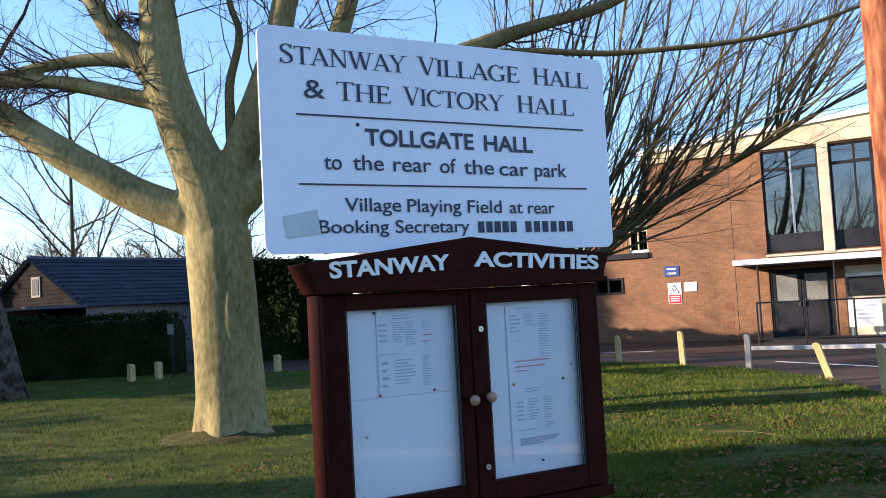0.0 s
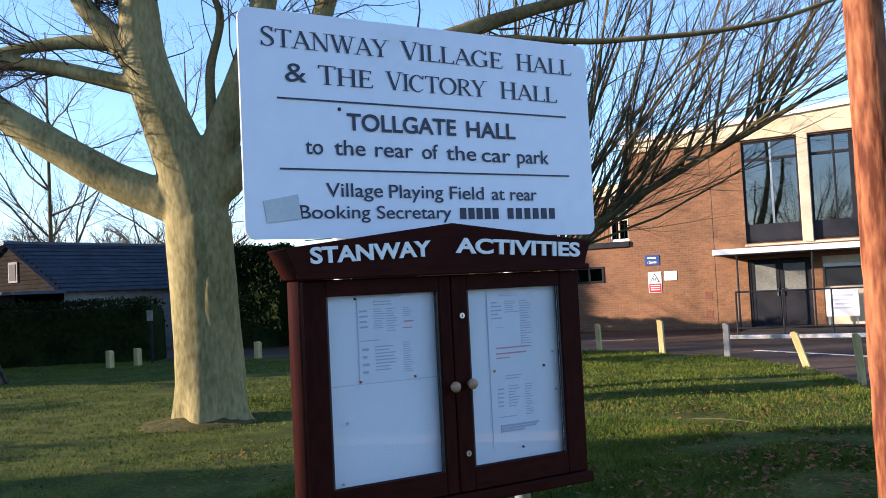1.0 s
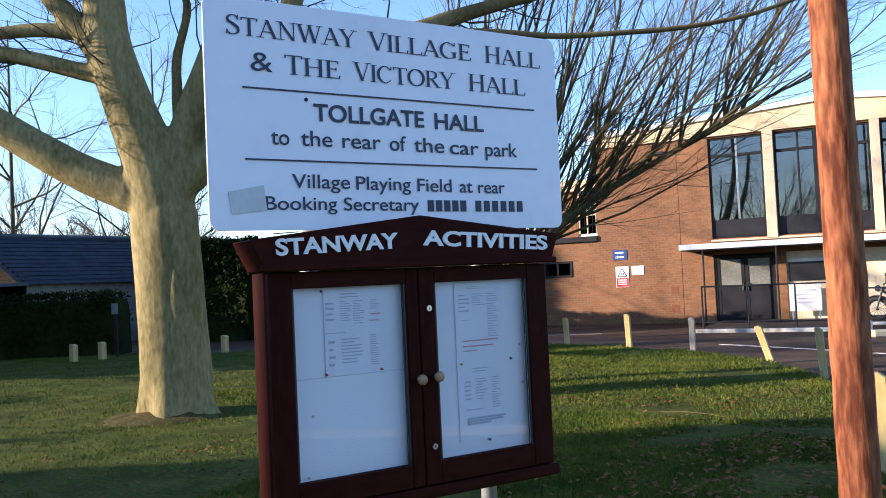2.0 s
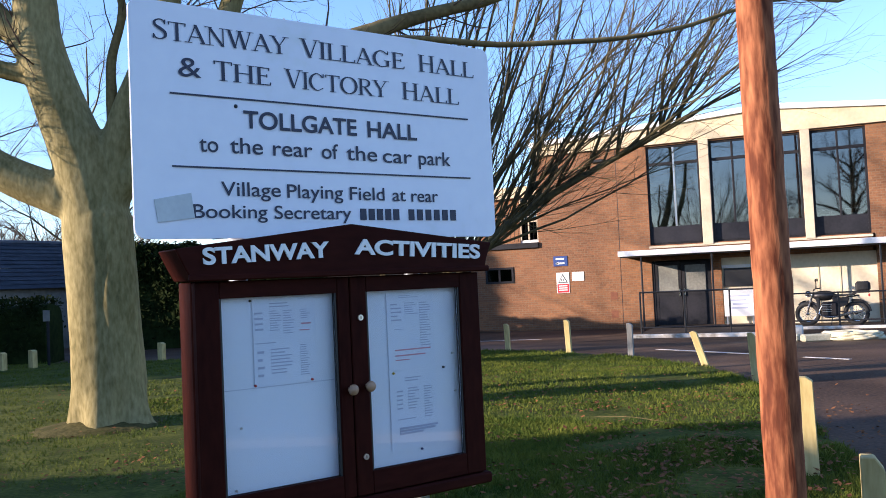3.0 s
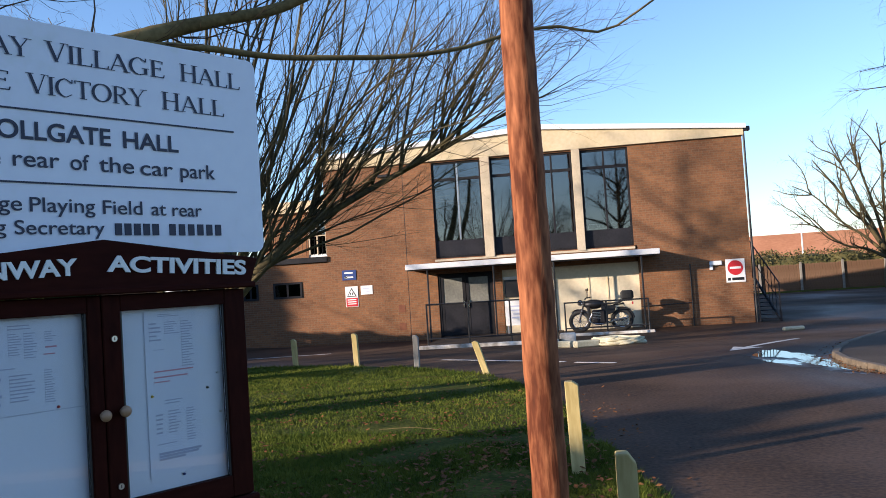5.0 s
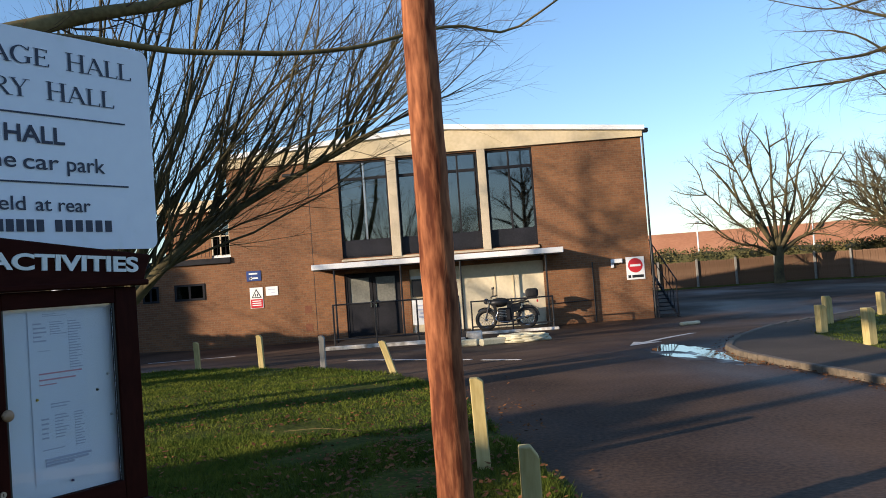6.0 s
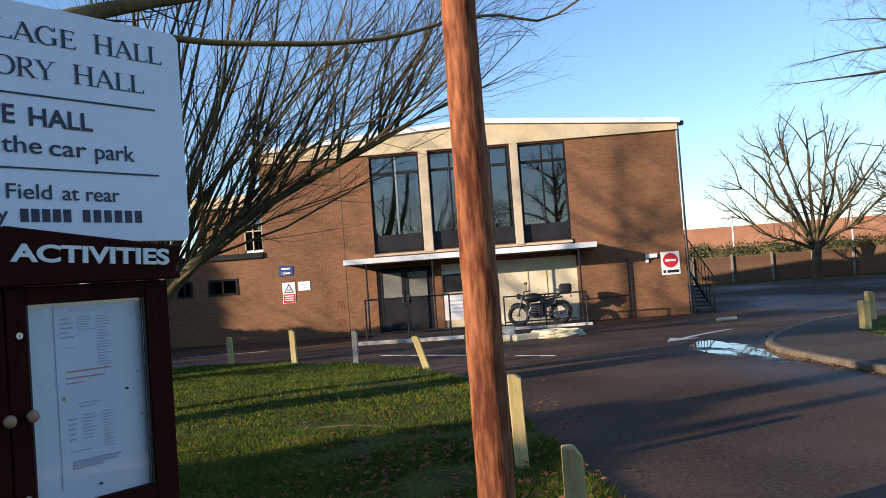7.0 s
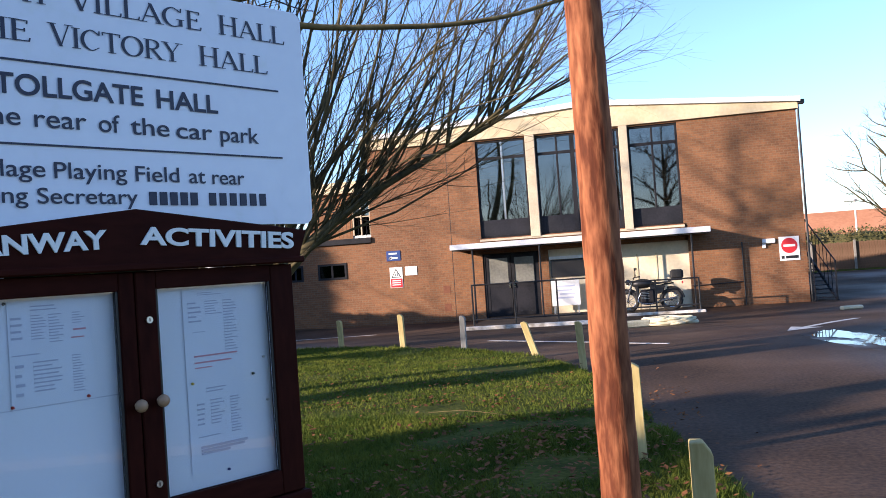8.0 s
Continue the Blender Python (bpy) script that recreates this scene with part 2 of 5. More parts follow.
def prism(outline, y0, y1, bm=None, bevel=0.0):
    """An outline in x and z, drawn out from y0 to y1."""
    b = bmesh.new()
    f = b.faces.new([b.verts.new((x, y0, z)) for x, z in outline])
    r = bmesh.ops.extrude_face_region(b, geom=[f])
    bmesh.ops.translate(b, vec=(0, y1 - y0, 0), verts=[v for v in r["geom"] if isinstance(v, bmesh.types.BMVert)])
    bmesh.ops.recalc_face_normals(b, faces=b.faces[:])
    if bevel:
        bmesh.ops.bevel(b, geom=b.edges[:], offset=bevel, segments=1, affect="EDGES", profile=0.5)
    return join(bm, b)


def slab(outline, z0, z1, bm=None):
    """An outline in x and y, drawn up from z0 to z1."""
    b = bmesh.new()
    f = b.faces.new([b.verts.new((x, y, z0)) for x, y in outline])
    r = bmesh.ops.extrude_face_region(b, geom=[f])
    bmesh.ops.translate(b, vec=(0, 0, z1 - z0), verts=[v for v in r["geom"] if isinstance(v, bmesh.types.BMVert)])
    bmesh.ops.recalc_face_normals(b, faces=b.faces[:])
    return join(bm, b)


class Tubes:
    """Many tapered tubes gathered into one mesh."""

    def __init__(self):
        self.v, self.f = [], []

    def add(self, pts, radii, sides=6, cap=True):
        pts = [Vector(p) for p in pts]
        up = Vector((0.13, 0.37, 0.92))
        base = len(self.v)
        for i, p in enumerate(pts):
            d = (pts[min(i + 1, len(pts) - 1)] - pts[max(i - 1, 0)]).normalized()
            a = d.cross(up)
            if a.length < 0.05:
                a = d.cross(Vector((1, 0, 0)))
            a.normalize()
            b = d.cross(a)
            for k in range(sides):
                w = 2 * math.pi * k / sides
                self.v.append(p + radii[i] * (a * math.cos(w) + b * math.sin(w)))
        for i in range(len(pts) - 1):
            for k in range(sides):
                k2 = (k + 1) % sides
                self.f.append((base + i * sides + k, base + i * sides + k2, base + (i + 1) * sides + k2, base + (i + 1) * sides + k))
        if cap:
            self.f.append(tuple(base + k for k in range(sides))[::-1])
            self.f.append(tuple(base + (len(pts) - 1) * sides + k for k in range(sides)))

    def mesh(self, name):
        me = bpy.data.meshes.new(name)
        me.from_pydata([tuple(v) for v in self.v], [], self.f)
        me.update()
        return me


def tube(pts, r, sides=8):
    t = Tubes()
    t.add(pts, r if isinstance(r, (list, tuple)) else [r] * len(pts), sides)
    return t.mesh("tube")


def smooth_path(pts, n):
    """n + 1 points along a Catmull-Rom line through pts."""
    pts = [Vector(p) for p in pts]
    pts = [2 * pts[0] - pts[1]] + pts + [2 * pts[-1] - pts[-2]]
    out = []
    segs = len(pts) - 3
    for i in range(n + 1):
        u = i / n * segs
        k = min(int(u), segs - 1)
        t = u - k
        a, b, c, d = pts[k:k + 4]
        out.append(0.5 * ((2 * b) + (c - a) * t + (2 * a - 5 * b + 4 * c - d) * t * t + (3 * b - a - 3 * c + d) * t ** 3))
    return out


def wander(rng, p, d, length, steps, bend, lift=0.0):
    pts, p, d = [Vector(p)], Vector(p), Vector(d).normalized()
    for _ in range(steps):
        d = (d + Vector((rng.gauss(0, bend), rng.gauss(0, bend), rng.gauss(0, bend) + lift))).normalized()
        p = p + d * (length / steps)
        pts.append(p.copy())
    return pts


def twigs(out, rng, pts, r0, length, count, level, spread=0.7, lift=0.06, sides=4, start=0.25, bend=0.16):
    """Side shoots along a line of points, each with shoots of its own."""
    for _ in range(count):
        u = start + (1 - start) * rng.random()
        k = min(int(u * (len(pts) - 1)), len(pts) - 2)
        p = pts[k].lerp(pts[k + 1], u * (len(pts) - 1) - k)
        d = (pts[k + 1] - pts[k]).normalized()
        s = Vector((rng.gauss(0, 1), rng.gauss(0, 1), rng.gauss(0, 1)))
        s = (s - d * s.dot(d)).normalized()
        ln = length * (0.55 + 0.7 * rng.random()) * (1.15 - 0.55 * u)
        line = wander(rng, p, d + s * spread * (0.6 + 0.8 * rng.random()), ln, 4 if level else 3, bend, lift)
        r = r0 * (1.1 - 0.6 * u)
        out.add(line, [r * (1 - 0.75 * i / (len(line) - 1)) for i in range(len(line))], sides if level else 3, cap=False)
        if level:
            twigs(out, rng, line, r * 0.5, ln * 0.55, 4 + int(rng.random() * 3), level - 1, spread, lift, 3, 0.2, bend)


# ---------------- ground ----------------
def ground_z(x, y):
    """The drive falls gently towards the hall."""
    u, v = min(1, max(0, (y - 17.5) / 7.5)), min(1, max(0, (x + 16) / 6))
    return -0.22 * u * u * (3 - 2 * u) * v * v * (3 - 2 * v)


def sink(bm):
    """Lets a flat sheet follow the fall of the ground."""
    bmesh.ops.triangulate(bm, faces=bm.faces[:])
    for k in range(16):
        bmesh.ops.bisect_plane(bm, geom=bm.verts[:] + bm.edges[:] + bm.faces[:], plane_co=(0, 17.5 + 0.5 * k, 0), plane_no=(0, 1, 0))
    for v in bm.verts:
        v.co.z += ground_z(v.co.x, v.co.y)
    return bm


b = bmesh.new()
bmesh.ops.create_grid(b, x_segments=8, y_segments=8, size=1500)
bmesh.ops.translate(b, vec=(0, 0, -0.30), verts=b.verts[:])
solid("ground", b, M_FIELD, "far open ground under grass and fields", "ground", "structure")

b = bmesh.new()
rx, ry = [-60 + 2 * k for k in range(61)], [-20 + 2 * k for k in range(19)] + [17.5 + 0.5 * k for k in range(16)] + [27 + 2.5 * k for k in range(13)]
grid = [[b.verts.new((x, y, ground_z(x, y))) for y in ry] for x in rx]
for i in range(len(rx) - 1):
    for k in range(len(ry) - 1):
        b.faces.new((grid[i][k], grid[i + 1][k], grid[i + 1][k + 1], grid[i][k + 1]))
solid("road", b, M_ASPHALT, "worn dark asphalt drive and car park", "road", "structure", smooth=True)

random.seed(11)


def lawn(name, inside, x0, x1, y0, y1, step, label):
    """Turf as a grid cut to an outline, gently uneven, a little proud of the asphalt."""
    b = bmesh.new()
    nx, ny = int((x1 - x0) / step), int((y1 - y0) / step)
    vs = {}
    for i in range(nx + 1):
        for j in range(ny + 1):
            x, y = x0 + i * step, y0 + j * step
            e = inside(x, y)
            if e > -step * 1.5:
                z = -0.045 + 0.09 * min(1, max(0, (e + 0.25) / 0.4)) + 0.03 * noise.noise((x * 0.5, y * 0.5, 0)) + 0.012 * noise.noise((x * 3, y * 3, 4)) + ground_z(x, y)
                vs[i, j] = b.verts.new((x, y, z))
    for (i, j) in list(vs):
        q = [(i, j), (i + 1, j), (i + 1, j + 1), (i, j + 1)]
        if all(c in vs for c in q):
            b.faces.new([vs[c] for c in q])
    return solid(name, b, M_LAWN, label, "lawn", "structure", smooth=True)


def edge_dist(poly, x, y):
    """How far inside a closed outline a place lies (negative outside)."""
    best, inn = 1e9, False
    n = len(poly)
    for i in range(n):
        ax, ay = poly[i]
        bx, by = poly[(i + 1) % n]
        if (ay > y) != (by > y) and x < (bx - ax) * (y - ay) / (by - ay) + ax:
            inn = not inn
        dx, dy = bx - ax, by - ay
        t = max(0, min(1, ((x - ax) * dx + (y - ay) * dy) / (dx * dx + dy * dy)))
        best = min(best, math.hypot(x - ax - t * dx, y - ay - t * dy))
    return best if inn else -best


LAWN = [(-40, 15.2), (-18, 16.0), (-14.6, 16.4), (-10, 18.1), (-7.3, 18.1), (-4.4, 17.4), (-3.0, 16.2), (-1.5, 14.6), (-0.75, 12.7), (-0.2, 10.5), (0.12, 8.8), (0.55, 6.2), (0.95, 3.0), (1.1, -3), (0.4, -8), (-40, -10)]
ISLE = [(5.7, 8.0), (5.55, 12.4), (5.6, 14.5), (5.8, 16.2), (6.75, 18.6), (9.1, 22.0), (16, 28.0), (28, 30.4), (40, 31), (40, -4), (9, -3)]
lawn("lawn", lambda x, y: edge_dist(LAWN, x, y), -40, 2, -10, 19, 0.3, "damp mown lawn with moss and fallen leaves")
lawn("lawn", lambda x, y: edge_dist(ISLE, x, y), 5, 40, -4, 32, 0.35, "green lawn behind the pavement across the drive")


def grass(name, poly, areas, seed, label):
    rng = np.random.default_rng(seed)
    V, F = [], []
    for (x0, x1, y0, y1, count, h) in areas:
        for _ in range(count):
            x, y = x0 + (x1 - x0) * rng.random(), y0 + (y1 - y0) * rng.random()
            e = edge_dist(poly, x, y)
            if e < 0.02 or noise.noise((x * 0.9, y * 0.9, 7)) < -0.12 - 0.3 * rng.random():
                continue
            z = -0.05 + 0.09 * min(1, (e + 0.25) / 0.4) + 0.03 * noise.noise((x * 0.5, y * 0.5, 0)) + ground_z(x, y)
            for _k in range(3):
                w = rng.random() * 6.283
                hh = h * (0.5 + rng.random()) * (1.5 if e < 0.25 else 1.0)
                lean = hh * (0.3 + 0.7 * rng.random())
                cx, cy = x + rng.normal(0, 0.025), y + rng.normal(0, 0.025)
                a = rng.random() * 6.283
                wd = 0.003 + 0.0025 * y / 10
                n = len(V)
                V += [(cx - wd * math.cos(a), cy - wd * math.sin(a), z), (cx + wd * math.cos(a), cy + wd * math.sin(a), z),
                      (cx + lean * math.cos(w), cy + lean * math.sin(w), z + hh)]
                F.append((n, n + 1, n + 2))
    me = bpy.data.meshes.new(name)
    me.from_pydata(V, [], F)
    return tagged(part(name, me, M_GRASS), label, "grass", "", "stuff")


grass("grass", LAWN, [(-4.5, 1.2, 3.0, 9, 60000, 0.040), (-9, 1, 9, 18.2, 50000, 0.034), (-20, -5, 4, 17, 34000, 0.034)], 3, "short winter grass on the lawn")
grass("grass", ISLE, [(5.5, 14, 10, 26, 12000, 0.035)], 4, "short green grass beside the pavement")

# pavement and kerb across the drive
KERB_LINE = [(6.2, -6.0), (5.0, 2.0), (4.72, 8.0), (4.42, 10.6), (4.12, 12.6), (4.02, 14.4), (4.42, 16.0), (5.3, 17.7), (7.0, 20.4), (10.5, 25.0), (16, 29.6), (28, 32.2), (45, 33)]
kl = [Vector((p.x, p.y, 0)) for p in smooth_path([(x, y, 0) for x, y in KERB_LINE], 120)]
inner = [(p.x, p.y) for p in kl] + [(45, 30.5), (28, 30.0), (16, 27.5), (9.3, 21.8), (6.9, 18.4), (5.95, 16.2), (5.7, 12), (6.4, 4), (9, -5)]
solid("pavement", sink(slab(inner, -0.05, 0.07)), M_PATH, "narrow asphalt footpath behind a concrete kerb", "pavement", "structure")


def along(line, s):
    for a, c in zip(line, line[1:]):
        ln = (c - a).length
        if s <= ln:
            return a.lerp(c, s / ln), (c - a).normalized()
        s -= ln
    return line[-1], (line[-1] - line[-2]).normalized()


kerb = tagged(new("kerb"), "worn pale concrete kerb stones along the footpath", "kerb", "", "structure")
stone_me = mesh_of(box(-0.455, -0.06, -0.04, 0.455, 0.06, 0.088, 0.015), "kerb_stone")
stone_me.materials.append(M_KERB)
total = sum((c - a).length for a, c in zip(kl, kl[1:]))
s = 0.46
while s < min(total, 48):
    p, d = along(kl, s)
    o = new("kerb_stone", stone_me)
    o.parent = kerb
    o.matrix_world = pose(p.x, p.y, ground_z(p.x, p.y), 0, 0, math.degrees(math.atan2(d.y, d.x)) + random.uniform(-0.5, 0.5))
    s += 0.92

# ---------------- village hall ----------------
FY = 28.75                                   # the facade's plane
XL, XR = -8.38, 5.44
HT = 5.73                                    # top of the brickwork


def quad_wall(name, rects, thick, material, parent, label=""):
    for x0, z0, x1, z1 in rects:
        part(name, box(x0, FY, z0, x1, FY + thick, z1), material, parent, label)


hall = thing("village_hall", pose(0, 0, 0), "two-storey brown brick village hall with tall dark windows", "building")
G0 = -0.32
DB, DT = -0.13, 1.90                         # door sill and head
quad_wall("wall", [(XL, G0, -5.63, HT), (-5.61, G0, -4.62, HT), (-4.62, DT + 0.04, -2.66, 2.46), (-2.78, G0, -2.46, DT + 0.04), (-4.62, 5.68, 1.87, HT), (-2.66, 1.94, 1.96, 2.46), (1.96, G0, XR, HT), (1.87, 1.94, 1.96, HT)], 0.3, M_BRICK, hall, "brown stock brick wall")
part("wall", box(XL, FY + 0.3, G0, XL + 0.3, FY + 16, HT), M_BRICK, hall)
part("wall", box(XR - 0.3, FY + 0.3, G0, XR, FY + 16, HT), M_BRICK, hall)
part("wall", box(XL, FY + 16, G0, XR, FY + 16.3, HT), M_BRICK, hall)
# room behind the glass: added floor and partitions, its dimness put into their colour
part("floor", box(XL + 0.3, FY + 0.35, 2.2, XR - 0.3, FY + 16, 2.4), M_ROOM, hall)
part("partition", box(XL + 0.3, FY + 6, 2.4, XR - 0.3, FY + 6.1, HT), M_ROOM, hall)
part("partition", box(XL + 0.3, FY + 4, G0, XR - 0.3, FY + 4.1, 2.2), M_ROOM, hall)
# shallow gable fascia with a white roof edge
ridge = -1.0
part("fascia", prism([(XL - 0.05, HT + 0.002), (XR + 0.05, HT + 0.002), (XR + 0.05, 5.93), (ridge, 6.47), (XL - 0.05, 6.03)], FY - 0.10, FY + 0.3), M_FASCIA, hall, "cream painted fascia")
part("roof", prism([(XL - 0.12, 6.032), (ridge, 6.472), (XR + 0.12, 5.932), (XR + 0.12, 6.08), (ridge, 6.64), (XL - 0.12, 6.18)], FY - 0.2, FY + 16.4), M_WHITE, hall, "flat white-edged roof")


def window(x0, x1, zb, zt, transom, panel, mull):
    w = part("window", box(x0, FY + 0.10, zb, x1, FY + 0.16, zb + 0.07), M_DARKFRAME, hall)
    fr = box(x0, FY + 0.06, zt - 0.07, x1, FY + 0.16, zt)
    box(x0, FY + 0.06, zb + 0.07, x0 + 0.07, FY + 0.16, zt - 0.07, 0, fr)
    box(x1 - 0.07, FY + 0.06, zb + 0.07, x1, FY + 0.16, zt - 0.07, 0, fr)
    box(x0 + 0.07, FY + 0.05, transom - 0.045, x1 - 0.07, FY + 0.16, transom + 0.045, 0, fr)
    part("window_frame", fr, M_DARKFRAME, w)
    part("mullion", box(mull - 0.03, FY + 0.045, panel, mull + 0.03, FY + 0.15, zt - 0.07, 0.008), M_STEEL if x0 < -4 else M_DARKFRAME, w)
    part("spandrel_panel", box(x0 + 0.07, FY + 0.08, zb + 0.07, x1 - 0.07, FY + 0.14, panel), M_PANEL, w)
    for a, c in ((x0 + 0.07, mull - 0.03), (mull + 0.03, x1 - 0.07)):
        for z0, z1 in ((panel, transom - 0.045), (transom + 0.045, zt - 0.07)):
            part("pane", box(a, FY + 0.10, z0, c, FY + 0.106, z1), M_WINDOW, w)
    return w


window(-4.62, -2.95, 2.46, 5.68, 5.09, 3.05, -3.76)
window(-2.64, -1.45, 2.46, 5.68, 5.09, 3.05, -1.95)
window(-1.45, 0.06, 2.46, 5.68, 5.09, 3.05, -0.62)
window(0.33, 1.87, 2.46, 5.68, 5.09, 3.05, 1.08)
for a, c in ((-2.95, -2.64), (0.06, 0.33)):
    part("pier", box(a, FY - 0.10, 2.40, c, FY + 0.2, HT, 0.01), M_PIER, hall, "pale concrete pier")
part("sill", box(-4.65, FY - 0.06, 2.36, 1.9, FY + 0.02, 2.43, 0.006), M_PIER, hall)
# chair backs that show over the sill inside the end window
for x in (0.62, 0.98, 1.36, 1.66):
    cb = tube(smooth_path([(x - 0.15, FY + 0.7, 2.4), (x - 0.15, FY + 0.7, 3.2), (x, FY + 0.7, 3.26), (x + 0.15, FY + 0.7, 3.2), (x + 0.15, FY + 0.7, 2.4)], 20), 0.014, 6)
    ch = thing("chair", pose(0, 0, 0), "pale metal chair back showing over the window sill", "chair", "chairs behind the window")
    part("back_frame", cb, M_WHITE, ch, "", True)
    part("back_slat", box(x - 0.14, FY + 0.69, 3.05, x + 0.14, FY + 0.71, 3.14, 0.004), M_WHITE, ch)
# canopy over the entrance
part("canopy", box(-5.45, FY - 1.25, 2.12, 2.55, FY, 2.29, 0.01), M_WHITE, hall, "white-edged flat canopy")
part("soffit", box(-5.4, FY - 1.2, 2.09, 2.5, FY - 0.01, 2.118), M_DARKFRAME, hall)
# recessed white wall beside the doors, with a dark opening
part("infill_wall", box(-2.46, FY + 0.12, G0, 1.96, FY + 0.2, 1.94), M_RENDER, hall, "cream boarded wall")
for x in (-0.75, 0.35, 0.95):
    part("cover_strip", box(x - 0.02, FY + 0.10, G0 + 0.1, x + 0.02, FY + 0.12, 1.60), M_FASCIA, hall)
part("hatch", box(-2.40, FY + 0.06, 1.03, -1.30, FY + 0.115, 1.60), M_BLACK, hall, "black shuttered hatch")
part("hatch_head", box(-2.45, FY + 0.04, 1.61, -1.2, FY + 0.115, 1.71), M_WHITE, hall)
# double entrance doors
for k, (a, c) in enumerate(((-4.55, -3.71), (-3.69, -2.85))):
    dr = part("door", box(a, FY + 0.05, DB, c, FY + 0.10, DB + 0.12), M_DARKFRAME, hall, "dark glazed entrance door")
    f = box(a, FY + 0.05, DB + 0.12, a + 0.1, FY + 0.10, DT)
    box(c - 0.1, FY + 0.05, DB + 0.12, c, FY + 0.10, DT, 0, f)
    box(a + 0.1, FY + 0.05, DT - 0.12, c - 0.1, FY + 0.10, DT, 0, f)
    box(a + 0.1, FY + 0.05, 0.82, c - 0.1, FY + 0.10, 0.92, 0, f)
    part("door_frame", f, M_DARKFRAME, dr)
    part("pane", box(a + 0.1, FY + 0.07, 0.92, c - 0.1, FY + 0.076, DT - 0.12), M_DOORGLASS, dr)
    part("door_panel", box(a + 0.1, FY + 0.06, DB + 0.12, c - 0.1, FY + 0.09, 0.82), M_PANEL, dr)
    part("handle", box((c - 0.09) if k == 0 else (a + 0.05), FY + 0.0, 0.79, (c - 0.05) if k == 0 else (a + 0.09), FY + 0.05, 1.03, 0.006), M_CHROME, dr, "chrome handle")
part("door_frame", box(-4.62, FY + 0.03, G0, -4.55, FY + 0.14, DT + 0.04), M_DARKFRAME, hall)
part("door_frame", box(-2.85, FY + 0.03, G0, -2.78, FY + 0.14, DT + 0.04), M_DARKFRAME, hall)
part("expansion_joint", box(-5.632, FY + 0.003, G0, -5.608, FY + 0.1, HT), M_BLACK, hall)
M_VENT = surface("terracotta_vent", (0.13, 0.045, 0.022), (0.19, 0.07, 0.032), 9, 0.8, 0.1)
for z in (0.75, 0.15):
    part("air_brick", box(-6.0, FY - 0.006, z, -5.77, FY + 0.01, z + 0.24), M_VENT, hall)
part("eaves_outlet", box(XR + 0.06, FY - 0.1, 5.86, XR + 0.26, FY + 0.1, 6.0, 0.02), M_BLACK, hall)
part("downpipe", tube([(XR + 0.06, FY - 0.04, G0), (XR + 0.06, FY - 0.04, 5.88)], 0.035), M_BLACK, hall)
part("conduit", tube([(3.56, FY - 0.03, G0), (3.56, FY - 0.03, 1.75)], 0.022), M_BLACK, hall)
part("conduit", tube([(1.98, FY - 0.03, 0.48), (3.56, FY - 0.03, 0.52)], 0.015), M_BLACK, hall)
part("floodlight", box(-6.45, FY - 0.14, 5.32, -6.0, FY, 5.42, 0.02), M_BLACK, hall)

# low wing with a balcony
WX = -22.0
part("wing_wall", prism([(WX, G0), (XL, G0), (XL, 2.62), (WX, 2.62)], FY + 0.02, FY + 0.32), M_BRICK, hall)
part("wing_roof", box(WX, FY - 0.08, 2.62, XL, FY + 16, 2.80), M_DARKFRAME, hall, "dark flat roof edge")
part("upper_wing_wall", box(-11.4, FY + 2.2, 2.86, -9.72, FY + 2.5, 4.57), M_BRICK, hall)
part("upper_wing_wall", box(-11.4, FY + 2.5, 2.86, -11.1, FY + 12, 4.57), M_BRICK, hall)
part("upper_fascia", box(-11.55, FY + 2.0, 4.57, XL, FY + 12, 4.98), M_FASCIA, hall)
w = part("wing_window", box(-9.72, FY + 2.25, 2.9, XL, FY + 2.3, 3.0), M_WHITE, hall)
for x in (-9.70, -9.40, -9.06, -8.70):
    part("window_frame", box(x, FY + 2.2, 3.0, x + 0.045, FY + 2.3, 4.57), M_PIER, w)
for x in (-9.64, -9.34, -9.00):
    part("pane", box(x, FY + 2.24, 3.0, x + 0.28, FY + 2.246, 4.57), M_WINDOW, w)
part("transom", box(-9.64, FY + 2.21, 3.66, -8.70, FY + 2.29, 3.70), M_PIER, w)
rail = part("balcony_rail", tube([(WX, FY + 0.1, 3.75), (XL, FY + 0.1, 3.75)], 0.02), M_DARKFRAME, hall)
for i in range(46):
    x = XL - 0.05 - i * 0.14
    part("baluster", tube([(x, FY + 0.1, 2.86), (x + 0.03, FY + 0.1, 3.75)], 0.008, 5), M_DARKFRAME, rail)
for a, c in ((-10.36, -9.33), (-11.45, -10.9)):
    wv = part("window", box(a, FY - 0.01, 1.44, c, FY + 0.10, 1.51), M_DARKFRAME, hall)
    f = box(a, FY - 0.01, 1.92, c, FY + 0.06, 1.99)
    for x in (a, (a + c) / 2 - 0.035, c - 0.07):
        box(x, FY - 0.01, 1.51, x + 0.07, FY + 0.06, 1.92, 0, f)
    part("window_frame", f, M_DARKFRAME, wv)
    part("pane", box(a + 0.05, FY + 0.0, 1.51, c - 0.05, FY + 0.006, 1.92), M_WINDOW, wv)

